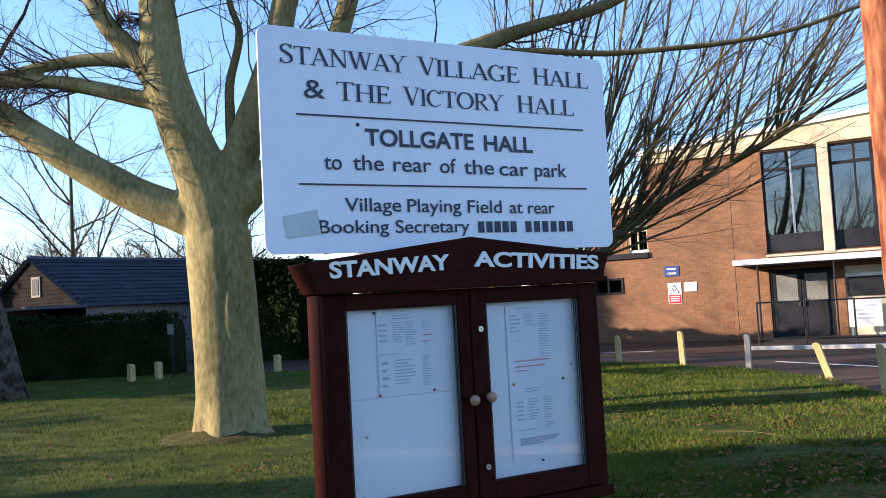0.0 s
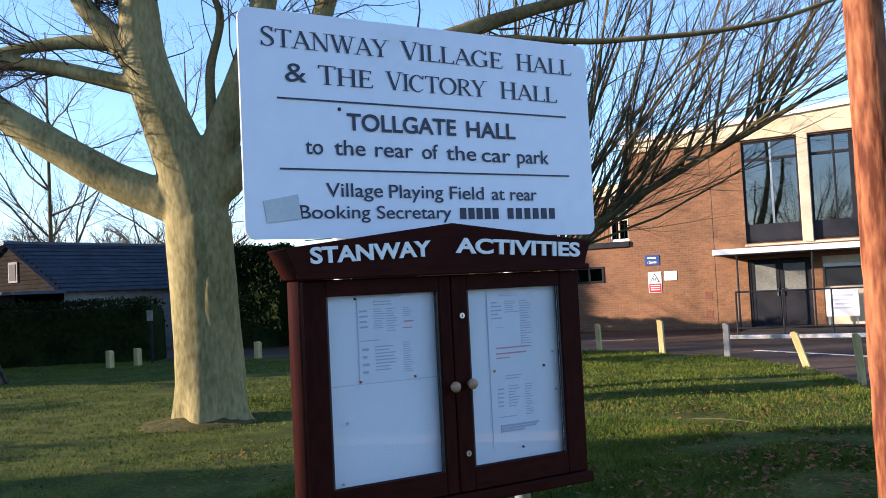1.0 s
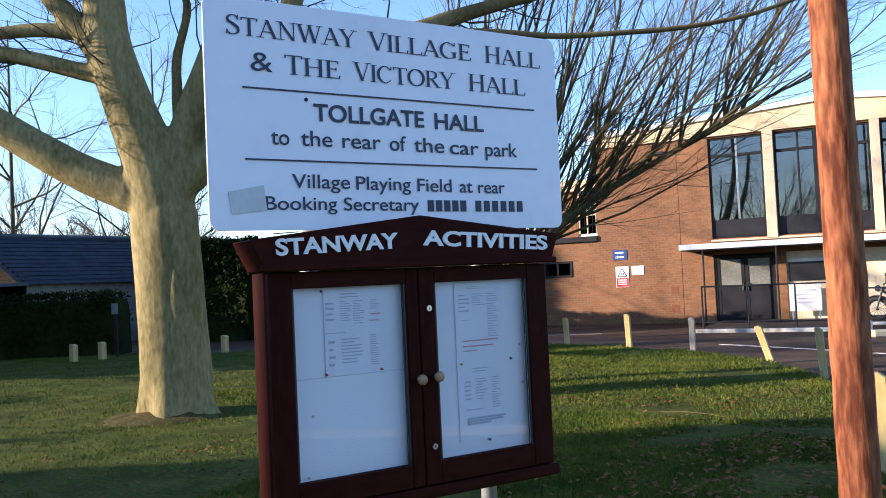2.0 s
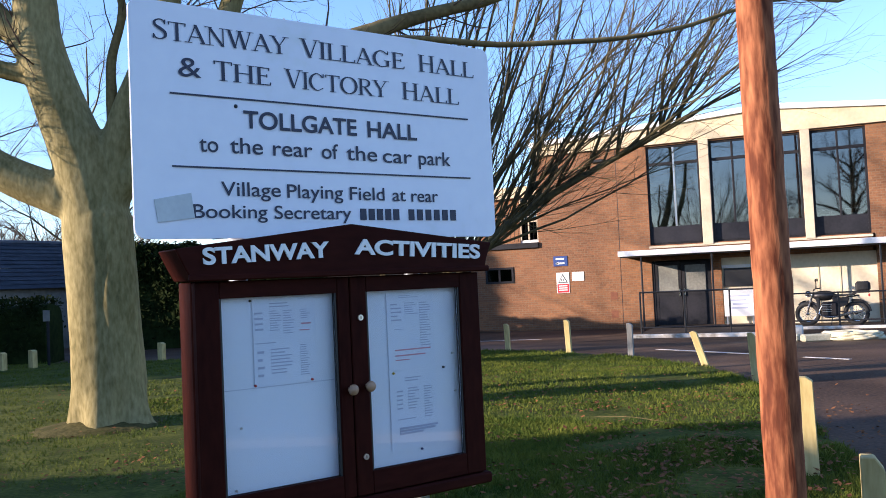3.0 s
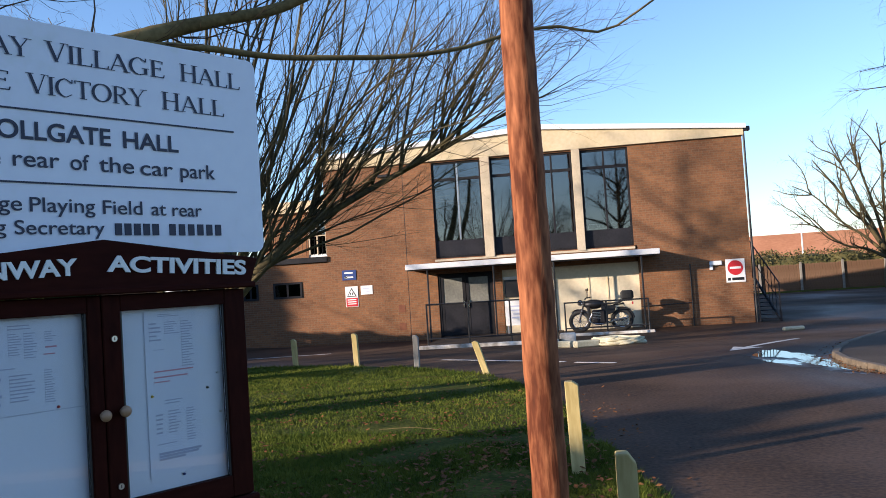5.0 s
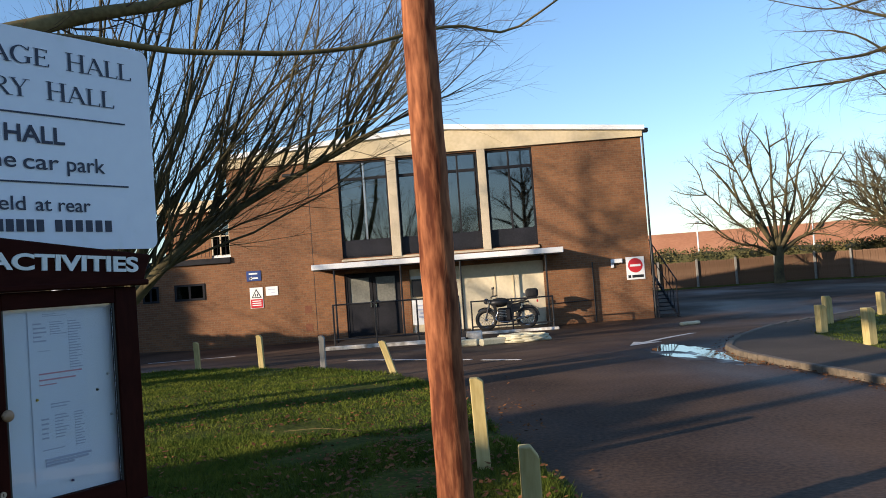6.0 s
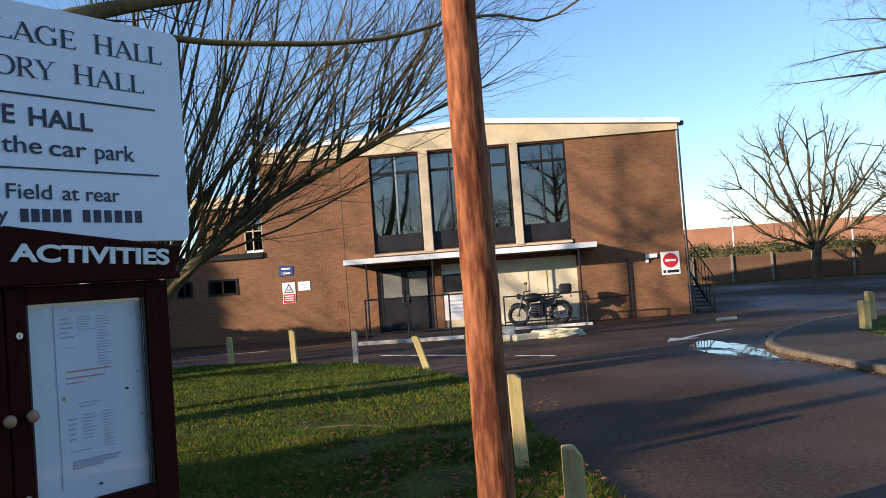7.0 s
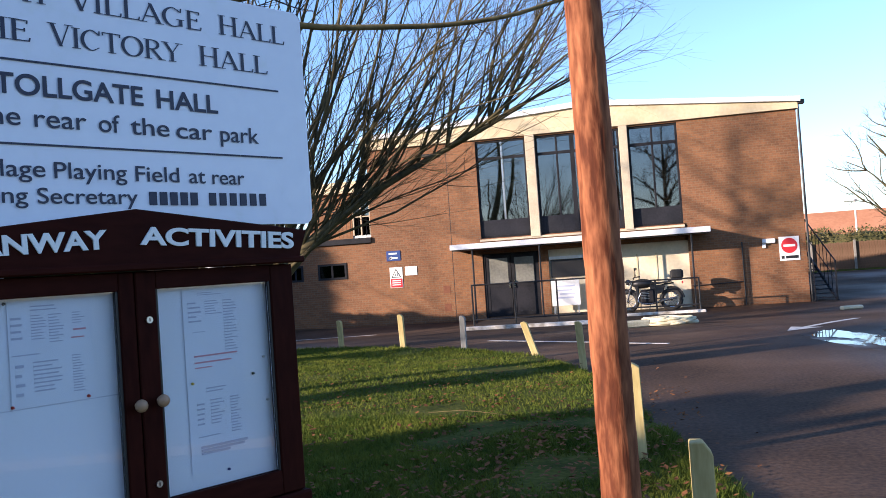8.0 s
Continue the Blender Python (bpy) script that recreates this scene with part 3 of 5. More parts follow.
# entrance platform, steps and guard rails
solid("entrance_platform", box(-4.45, 24.45, -0.34, -0.55, FY - 0.005, -0.135, 0.01), M_PATH, "low asphalt platform before the entrance", "platform", "structure")
solid("platform_kerb", box(-4.55, 24.27, -0.34, -0.62, 24.445, -0.115, 0.02), M_WORNWHITE, "white-painted concrete edge of the platform", "kerb", "structure")
solid("entrance_platform", box(-0.54, 26.85, -0.34, 2.15, FY - 0.005, -0.165, 0.01), M_PATH, "low asphalt plinth under the motorbike", "platform", "structure")
solid("platform_kerb", box(-0.54, 26.66, -0.34, 2.18, 26.845, -0.145, 0.02), M_WORNWHITE, "worn white-painted edge of the motorbike plinth", "kerb", "structure")
solid("kerb_stone", box(-0.60, 24.6, -0.30, -0.15, 24.85, 0.02, 0.03), M_WORNWHITE, "white-painted kerb block beside the platform", "kerb", "structure")


def guard_rail(x0, x1, y, z0, h, bays, group):
    g = thing("guard_rail", pose(x0, y, z0), "black painted tubular metal guard rail", "railing", group)
    for i in range(bays + 1):
        part("post", tube([((x1 - x0) * i / bays, 0, 0), ((x1 - x0) * i / bays, 0, h)], 0.026), M_BLACK, g)
    for z in (0.17, h - 0.02):
        part("bar", tube([(0, 0, z), (x1 - x0, 0, z)], 0.024), M_BLACK, g)
    return g


guard_rail(-4.36, -0.75, 24.85, -0.135, 1.18, 3, "entrance rails")
guard_rail(-0.45, 2.05, 26.95, -0.165, 0.97, 2, "entrance rails")
for x in (-4.75, -2.62, -0.72, 1.98):
    tagged(part("canopy_post", tube([(x, FY - 1.15, -0.26 if x < -4.5 else -0.17), (x, FY - 1.15, 2.09)], 0.03), M_BLACK), "slim black steel post under the canopy", "post", "canopy posts")


def sign_plate(name, x0, z0, x1, z1, material, label, y=FY):
    t = thing(name, pose((x0 + x1) / 2, y, (z0 + z1) / 2), label, "sign")
    part("plate", box(-(x1 - x0) / 2, -0.02, -(z1 - z0) / 2, (x1 - x0) / 2, -0.002, (z1 - z0) / 2, 0.004), material, t)
    return t


def bars(parent, rows, material, y=-0.024, name="lettering"):
    b = None
    for x0, z0, x1, z1 in rows:
        b = box(x0, y, z0, x1, y + 0.005, z1, 0, b)
    return part(name, b, material, parent)


t = sign_plate("direction_sign", -7.89, 1.94, -7.40, 2.28, M_BLUE, "blue direction sign with white arrow", )
bars(t, [(-0.16, 0.05, 0.13, 0.10), (-0.16, -0.10, 0.14, -0.05)], M_WHITE)
part("arrow", prism([(-0.16, -0.075), (-0.07, -0.015), (-0.07, -0.135)], -0.024, -0.019), M_WHITE, t)
t = sign_plate("warning_sign", -7.81, 1.03, -7.37, 1.72, M_WHITE, "white and red children warning sign")
part("triangle", prism([(-0.17, 0.0), (0.17, 0.0), (0, 0.30)], -0.026, -0.021), M_BLACK, t)
part("triangle_face", prism([(-0.125, 0.025), (0.125, 0.025), (0, 0.245)], -0.031, -0.0262), M_WHITE, t)
bars(t, [(-0.05, 0.05, -0.02, 0.14), (0.02, 0.05, 0.05, 0.14)], M_BLACK, -0.036, "symbol")
bars(t, [(-0.2, -0.33, 0.2, -0.04)], M_RED, -0.026, "red_field")
bars(t, [(-0.15, -0.12, 0.15, -0.09), (-0.15, -0.19, 0.15, -0.16), (-0.15, -0.26, 0.15, -0.23)], M_WHITE, -0.031)
t = sign_plate("small_notice", -7.27, 1.42, -6.86, 1.72, M_WHITE, "small white wall notice")
bars(t, [(-0.13, 0.04, 0.10, 0.07), (-0.02, -0.06, 0.10, -0.03)], M_PRINT)
t = sign_plate("no_entry_sign", 4.65, 1.08, 5.24, 1.82, M_WHITE, "white plate with red no-entry disc")
b = bmesh.new()
bmesh.ops.create_cone(b, cap_ends=True, segments=40, radius1=0.235, radius2=0.235, depth=0.006, matrix=pose(0, -0.024, 0.09, 90))
part("disc", b, M_RED, t)
part("disc_bar", box(-0.17, -0.033, 0.055, 0.17, -0.0275, 0.125), M_WHITE, t)
bars(t, [(-0.25, -0.31, -0.16, -0.22), (-0.12, -0.31, 0.25, -0.22)], M_BLACK)
t = thing("wall_lamp", pose(4.34, FY, 1.63), "small white floodlight bracket on the brick wall", "lamp")
part("housing", box(-0.18, -0.1, 0.02, 0.2, -0.002, 0.16, 0.02), M_WHITE, t)
part("bracket", box(-0.18, -0.06, -0.12, -0.08, -0.002, 0.02, 0.01), M_WHITE, t)
t = thing("notice_stand", pose(-1.85, FY - 0.3, -0.135), "white notice panel with grey lines of print", "sign")
part("plate", box(-0.55, -0.02, 0.25, 0.35, 0.02, 1.08, 0.005), M_WHITE, t)
part("leg", box(-0.5, -0.015, 0, -0.46, 0.015, 0.25), M_GALV, t)
part("leg", box(0.26, -0.015, 0, 0.30, 0.015, 0.25), M_GALV, t)
bars(t, [(-0.4, 0.85, 0.2, 0.90), (-0.4, 0.72, 0.1, 0.77), (-0.3, 0.6, 0.2, 0.65), (-0.35, 0.48, 0.15, 0.53)], M_PRINT, -0.026)

# outside stair at the hall's end
st = thing("outside_stair", pose(XR + 0.08, 28.7, -0.22), "steel outside stair with handrails against the end wall", "stair")
for k in range(15):
    part("tread", box(0.05, 0.33 * k, 0.115 * (k + 1) - 0.03, 0.68, 0.33 * k + 0.30, 0.115 * (k + 1)), M_DARKFRAME, st)
for x in (0.05, 0.68):
    part("stringer", tube([(x, -0.1, 0), (x, 5.0, 1.78)], 0.05, 6), M_DARKFRAME, st)
    part("handrail", tube([(x, -0.1, 0), (x, -0.1, 1.2), (x, 5.0, 2.98)], 0.022, 6), M_DARKFRAME, st)
    part("handrail", tube([(x, -0.1, 0.6), (x, 5.0, 2.38)], 0.014, 6), M_DARKFRAME, st)
    for k in range(10):
        part("baluster", tube([(x, 0.5 * k, 0.05 + 0.1745 * k), (x, 0.5 * k, 1.22 + 0.1745 * k)], 0.012, 5), M_DARKFRAME, st)

# ---------------- sign board and notice case ----------------
SIGN = pose(-1.55, 1.892, 0, 0, 0, 58.2)


def lettering(body, x0, x1, z, height, material, parent, y, turn=0.0, bold=0.0, name="lettering", thick=0.0):
    """A line of text from x0 to x1 on its base line z, capitals of that height."""
    cu = bpy.data.curves.new(name, "FONT")
    cu.body, cu.size, cu.extrude, cu.offset = body, 1.0, 0.0, bold
    ob = bpy.data.objects.new(name, cu)
    scene.collection.objects.link(ob)
    bpy.context.view_layer.update()
    me = bpy.data.meshes.new_from_object(ob.evaluated_get(bpy.context.evaluated_depsgraph_get()))
    bpy.data.objects.remove(ob)
    xs = [v.co.x for v in me.vertices]
    lo, hi = min(xs), max(xs)
    sx, sz = (x1 - x0) / (hi - lo), height / 0.69
    c, s = math.cos(radians(turn)), math.sin(radians(turn))
    for v in me.vertices:
        u, w = (v.co.x - lo) * sx, v.co.y * sz
        v.co = (x0 + u * c - w * s, y, z + u * s + w * c)
    if not thick:
        return part(name, me, material, parent)
    whole = bmesh.new()
    whole.from_mesh(me)
    bpy.data.meshes.remove(me)
    left = set(whole.verts)
    while left:
        group, todo = set(), [left.pop()]
        while todo:
            v = todo.pop()
            group.add(v)
            for e in v.link_edges:
                w = e.other_vert(v)
                if w in left:
                    left.discard(w)
                    todo.append(w)
        one, at = bmesh.new(), {}
        for v in group:
            at[v] = one.verts.new(v.co)
        for f in {f for v in group for f in v.link_faces}:
            one.faces.new([at[v] for v in f.verts])
        r = bmesh.ops.extrude_face_region(one, geom=one.faces[:])
        bmesh.ops.translate(one, vec=(0, -thick, 0), verts=[v for v in r["geom"] if isinstance(v, bmesh.types.BMVert)])
        bmesh.ops.recalc_face_normals(one, faces=one.faces[:])
        part("letter", one, material, parent)
    whole.free()


def rounded(x0, z0, x1, z1, r, n=6):
    out = []
    for cx, cz, a0 in ((x1 - r, z0 + r, -90), (x1 - r, z1 - r, 0), (x0 + r, z1 - r, 90), (x0 + r, z0 + r, 180)):
        out += [(cx + r * math.cos(radians(a0 + 90 * k / n)), cz + r * math.sin(radians(a0 + 90 * k / n))) for k in range(n + 1)]
    return out


sg = thing("name_board", SIGN, "large white name board with navy lettering on steel posts", "sign")
part("board", prism(rounded(-0.104, 1.706, 1.119, 2.356, 0.03), -0.004, 0.008), M_SIGN, sg)
for x in (0.2, 0.8):
    part("post", tube([(x, 0.05, -0.05), (x, 0.05, 2.30)], 0.027, 12), M_GALV, sg, "galvanised steel tube", True)
for z in (1.80, 2.26):
    part("rail", box(-0.05, 0.009, z - 0.02, 1.06, 0.024, z + 0.02), M_GALV, sg)
TX = -0.0065


# roman capitals: strokes (x, y, x, y, width), serif feet (x, y) and curves (points, widths), in a box of height 1
HEAVY, LIGHT = 0.125, 0.05
UPRIGHT = lambda x: [(x, 0, x, 1, HEAVY)]
GLYPHS = {
    "I": (0.30, UPRIGHT(0.15), [(0.15, 0), (0.15, 1)], []),
    "L": (0.62, UPRIGHT(0.16) + [(0.16, 0.03, 0.56, 0.03, LIGHT), (0.57, 0.0, 0.60, 0.20, LIGHT)], [(0.16, 0), (0.16, 1)], []),
    "H": (0.84, UPRIGHT(0.16) + UPRIGHT(0.68) + [(0.16, 0.52, 0.68, 0.52, LIGHT)], [(0.16, 0), (0.16, 1), (0.68, 0), (0.68, 1)], []),
    "T": (0.70, UPRIGHT(0.35) + [(0.03, 0.97, 0.67, 0.97, LIGHT), (0.04, 0.82, 0.03, 0.99, LIGHT), (0.66, 0.82, 0.67, 0.99, LIGHT)], [(0.35, 0)], []),
    "E": (0.64, UPRIGHT(0.16) + [(0.16, 0.97, 0.53, 0.97, LIGHT), (0.16, 0.53, 0.45, 0.53, LIGHT), (0.16, 0.03, 0.56, 0.03, LIGHT), (0.53, 0.82, 0.54, 0.99, LIGHT), (0.45, 0.44, 0.45, 0.62, LIGHT), (0.57, 0.0, 0.60, 0.18, LIGHT)], [(0.16, 0), (0.16, 1)], []),
    "A": (0.78, [(0.08, 0, 0.38, 1, LIGHT), (0.36, 1, 0.69, 0, HEAVY), (0.19, 0.33, 0.58, 0.33, LIGHT)], [(0.08, 0), (0.69, 0)], []),
    "V": (0.76, [(0.10, 1, 0.39, 0, HEAVY), (0.38, 0, 0.67, 1, LIGHT)], [(0.10, 1), (0.67, 1)], []),
    "W": (1.08, [(0.09, 1, 0.34, 0, HEAVY), (0.33, 0, 0.54, 1, LIGHT), (0.52, 1, 0.75, 0, HEAVY), (0.74, 0, 0.98, 1, LIGHT)], [(0.09, 1), (0.54, 1), (0.98, 1)], []),
    "Y": (0.74, [(0.09, 1, 0.37, 0.45, HEAVY), (0.37, 0.45, 0.66, 1, LIGHT), (0.37, 0.47, 0.37, 0, HEAVY)], [(0.09, 1), (0.66, 1), (0.37, 0)], []),
    "N": (0.84, [(0.15, 0, 0.15, 1, LIGHT), (0.13, 1, 0.68, 0, HEAVY), (0.69, 0, 0.69, 1, LIGHT)], [(0.15, 0), (0.10, 1), (0.69, 1)], []),
    "R": (0.76, UPRIGHT(0.16) + [(0.34, 0.5, 0.68, 0.0, HEAVY)], [(0.16, 0), (0.16, 1), (0.70, 0)], [([(0.16, 0.97), (0.38, 0.97), (0.54, 0.87), (0.55, 0.68), (0.42, 0.53), (0.16, 0.50)], [LIGHT, LIGHT, 0.1, 0.12, 0.07, LIGHT])]),
    "O": (0.86, [], [], [([(0.43 + 0.36 * math.sin(math.pi * k / 8), 0.5 + 0.49 * math.cos(math.pi * k / 8)) for k in range(17)], [LIGHT + 0.08 * abs(math.sin(math.pi * k / 8)) for k in range(17)])]),
    "C": (0.76, [(0.67, 0.78, 0.68, 1.0, LIGHT)], [], [([(0.43 - 0.36 * math.sin(math.pi * k / 8), 0.5 + 0.49 * math.cos(math.pi * k / 8)) if 0 <= k <= 8 else (0.66, 0.80 if k < 0 else 0.18) for k in range(-1, 10)], [0.06, 0.05, 0.07, 0.1, 0.13, 0.13, 0.13, 0.1, 0.07, 0.05, 0.04])]),
    "G": (0.84, [(0.69, 0.78, 0.70, 1.0, LIGHT), (0.68, 0.06, 0.68, 0.42, HEAVY)], [(0.67, 0.42)], [([(0.43 - 0.36 * math.sin(math.pi * k / 8), 0.5 + 0.49 * math.cos(math.pi * k / 8)) if 0 <= k <= 8 else (0.68, 0.80 if k < 0 else 0.10) for k in range(-1, 10)], [0.06, 0.05, 0.07, 0.1, 0.13, 0.13, 0.13, 0.1, 0.07, 0.05, 0.06])]),
    "S": (0.60, [(0.49, 0.76, 0.50, 0.98, LIGHT), (0.05, 0.02, 0.06, 0.25, LIGHT)], [], [([(0.49, 0.80), (0.42, 0.94), (0.27, 0.98), (0.11, 0.86), (0.12, 0.68), (0.30, 0.54), (0.47, 0.38), (0.50, 0.16), (0.32, 0.02), (0.14, 0.06), (0.06, 0.22)], [0.05, 0.06, 0.05, 0.09, 0.11, 0.14, 0.13, 0.1, 0.05, 0.06, 0.05])]),
}


def roman(ch, x, z, w, h):
    """One painted letter on the board, w per unit of its width, h high."""
    b = bmesh.new()

    def patch(corners):
        b.faces.new([b.verts.new((x + u * w, TX - lift, z + v * h)) for u, v in corners])

    _, strokes, feet, curves = GLYPHS[ch]
    lift = 0.0
    for x0, y0, x1, y1, wd in strokes:
        lift += 0.00012
        if abs(y1 - y0) < 0.01:
            patch([(x0, y0 - wd / 2), (x1, y1 - wd / 2), (x1, y1 + wd / 2), (x0, y0 + wd / 2)])
        else:
            patch([(x0 - wd / 2, y0), (x0 + wd / 2, y0), (x1 + wd / 2, y1), (x1 - wd / 2, y1)])
    for fx, fy in feet:
        lift += 0.00012
        a, c = (0.0, 0.035) if fy < 0.3 else (fy - 0.035, fy)
        patch([(fx - 0.15, a), (fx + 0.15, a), (fx + 0.15, c), (fx - 0.15, c)])
    for pts, wds in curves:
        lift += 0.00012
        ln = smooth_path([(u, v, 0) for u, v in pts], 40)
        edge = []
        for i, p in enumerate(ln):
            d = (ln[min(i + 1, 40)] - ln[max(i - 1, 0)]).normalized()
            q = i / 40 * (len(wds) - 1)
            k = min(int(q), len(wds) - 2)
            wd = (wds[k] + (wds[k + 1] - wds[k]) * (q - k)) / 2
            edge.append(((p.x - d.y * wd, p.y + d.x * wd), (p.x + d.y * wd, p.y - d.x * wd)))
        for (a, c), (e, f) in zip(edge, edge[1:]):
            patch([a, c, f, e])
    for f in b.faces:
        f.normal_update()
        if f.normal.y > 0:
            f.normal_flip()
    part("letter", b, M_INK, sg)


def title(words, z, big):
    for body, x0, x1 in words:
        w = (x1 - x0) / sum(GLYPHS[c][0] for c in body)
        x = x0
        for i, c in enumerate(body):
            roman(c, x, z, w, big if i == 0 else big * 0.93)
            x += GLYPHS[c][0] * w


title((("STANWAY", -0.043, 0.357), ("VILLAGE", 0.399, 0.772), ("HALL", 0.824, 1.053)), 2.250, 0.056)
title((("THE", 0.126, 0.302), ("VICTORY", 0.345, 0.702), ("HALL", 0.755, 0.985)), 2.152, 0.056)
lettering("&", 0.026, 0.090, 2.154, 0.054, M_INK, sg, TX, thick=0.0006)
for word, x0, x1, z, h, heavy in (
        ("TOLLGATE", 0.210, 0.582, 2.023, 0.049, 0.018), ("HALL", 0.621, 0.807, 2.021, 0.049, 0.018),
        ("to", 0.078, 0.132, 1.948, 0.045, 0.0), ("the", 0.167, 0.266, 1.948, 0.045, 0.0), ("rear", 0.298, 0.426, 1.947, 0.045, 0.0),
        ("of", 0.457, 0.513, 1.946, 0.045, 0.0), ("the", 0.542, 0.652, 1.945, 0.045, 0.0), ("car", 0.673, 0.784, 1.943, 0.045, 0.0), ("park", 0.810, 0.938, 1.942, 0.045, 0.0),
        ("Village", 0.136, 0.317, 1.826, 0.040, 0.0), ("Playing", 0.338, 0.524, 1.824, 0.040, 0.0), ("Field", 0.548, 0.673, 1.822, 0.040, 0.0),
        ("at", 0.703, 0.753, 1.821, 0.040, 0.0), ("rear", 0.775, 0.880, 1.820, 0.040, 0.0),
        ("Booking", 0.054, 0.273, 1.763, 0.038, 0.0), ("Secretary", 0.295, 0.550, 1.762, 0.038, 0.0)):
    lettering(word, x0, x1, z, h, M_INK, sg, TX, bold=heavy or 0.005, thick=0.0006)
for k in range(11):
    x = (0.583 + 0.0303 * k) if k < 5 else (0.762 + 0.0333 * (k - 5))
    part("digit_bar", box(x, TX - 0.001, 1.760, x + 0.021, TX + 0.004, 1.795), M_INK, sg)
for z in (2.105, 1.904):
    part("rule", box(0.0, TX - 0.0005, z - 0.0024, 1.019, TX + 0.001, z + 0.0024), M_INK, sg)
tape = part("tape_patch", prism([(-0.052, 1.812), (0.050, 1.832), (0.058, 1.762), (-0.043, 1.750)][::-1], -0.0075, -0.0045), M_TAPE, sg, "grey tape patch")
b = bmesh.new()
bmesh.ops.create_uvsphere(b, u_segments=8, v_segments=6, radius=0.006, matrix=Matrix.Translation((0.189, -0.004, 2.083)))
part("stud", b, M_BLACK, sg)

CF = -0.11                                   # front of the case
cs = thing("notice_case", SIGN, "mahogany-stained double-door notice case with pinned papers", "notice board")
ZB, ZT = 0.945, 1.585
body = box(0.012, CF + 0.030, ZB, 0.040, 0.012, ZT, 0.003)
box(0.926, CF + 0.030, ZB, 0.952, 0.012, ZT, 0.003, body)
box(0.040, CF + 0.030, ZB, 0.926, 0.012, ZB + 0.03, 0, body)
box(0.040, CF + 0.030, ZT - 0.03, 0.926, 0.012, ZT, 0, body)
part("body", body, M_MAHOGANYV, cs)
part("pinboard", box(0.040, -0.075, ZB + 0.03, 0.926, -0.055, ZT - 0.03), M_BOARD, cs, "pale blue-white pinboard")
part("sill", box(0.0, CF - 0.012, ZB - 0.035, 0.965, 0.012, ZB - 0.001, 0.006), M_MAHOGANY, cs)
cap = prism([(0.0, 1.588), (0.962, 1.588), (0.972, 1.625), (0.994, 1.678), (0.479, 1.737), (-0.042, 1.672), (-0.018, 1.622)], CF - 0.022, 0.010, None, 0.003)
part("cap", cap, M_MAHOGANY, cs)
part("moulding", box(-0.012, CF - 0.032, 1.586, 0.975, CF - 0.02, 1.604, 0.004), M_MAHOGANY, cs)
lettering("STANWAY", 0.030, 0.400, 1.630, 0.042, M_LETTER, cs, CF - 0.0225, 2.0, 0.03, thick=0.005)
lettering("ACTIVITIES", 0.482, 0.942, 1.650, 0.042, M_LETTER, cs, CF - 0.0225, -2.8, 0.03, thick=0.005)
for x0, x1, g0, g1 in ((0.014, 0.4725, 0.080, 0.432), (0.4755, 0.950, 0.530, 0.874)):
    dr = part("door", box(x0, CF, ZB + 0.002, g0, CF + 0.028, ZT - 0.002, 0.003), M_MAHOGANYV, cs, "mahogany framed glass door")
    part("stile", box(g1, CF, ZB + 0.002, x1, CF + 0.028, ZT - 0.002, 0.003), M_MAHOGANYV, dr)
    part("rail", box(g0, CF + 0.001, ZB + 0.002, g1, CF + 0.027, 1.013, 0.002), M_MAHOGANY, dr)
    part("rail", box(g0, CF + 0.001, 1.538, g1, CF + 0.027, ZT - 0.002, 0.002), M_MAHOGANY, dr)
    part("bead", box(g0, CF + 0.006, 1.013, g0 + 0.006, CF + 0.02, 1.538), M_BLACK, dr)
    part("bead", box(g1 - 0.006, CF + 0.006, 1.013, g1, CF + 0.02, 1.538), M_BLACK, dr)
    pane = part("pane", box(g0 + 0.006, CF + 0.012, 1.013, g1 - 0.006, CF + 0.015, 1.538), M_CASEGLASS, dr, "clear glass pane")
    pane.visible_shadow = False
for x, z in ((0.462, 1.258), (0.520, 1.262)):
    b = bmesh.new()
    bmesh.ops.create_uvsphere(b, u_segments=16, v_segments=10, radius=0.016, matrix=Matrix.Translation((x, CF - 0.022, z)) @ Matrix.Diagonal((1, 0.8, 1, 1)))
    bmesh.ops.create_cone(b, cap_ends=True, segments=12, radius1=0.007, radius2=0.008, depth=0.02, matrix=pose(x, CF - 0.006, z, 90))
    part("knob", b, M_BRASS, cs, "turned wooden knob", True)
for z in (1.463, 1.058):
    b = bmesh.new()
    bmesh.ops.create_cone(b, cap_ends=True, segments=20, radius1=0.0085, radius2=0.0085, depth=0.006, matrix=pose(0.506, CF - 0.002, z, 90))
    lk = part("lock", b, M_STEEL, cs, "round steel lock")
    part("keyhole", box(0.505, CF - 0.0062, z - 0.004, 0.507, CF - 0.0045, z + 0.004), M_BLACK, lk)

random.seed(5)


def sheet(x0, z0, x1, z1, blocks, reds=()):
    """A pinned sheet with bars for its small print."""
    p = thing("paper_notice", SIGN, "printed paper sheet pinned inside the notice case", "paper", "papers in the case")
    part("sheet", box(x0, -0.0785, z0, x1, -0.0775, z1), M_PAPER, p)
    rows = []
    for bx0, bz0, bx1, bz1, n in blocks:
        for k in range(n):
            z = bz1 - (bz1 - bz0) * (k + 0.5) / n
            h = (bz1 - bz0) / n * 0.17
            rows.append((bx0, z - h, bx0 + (bx1 - bx0) * random.uniform(0.55, 1.0), z + h))
    bars(p, rows, M_PRINT, -0.0805, "print")
    if reds:
        bars(p, list(reds), M_PRINTRED, -0.0805, "red_print")
    return p


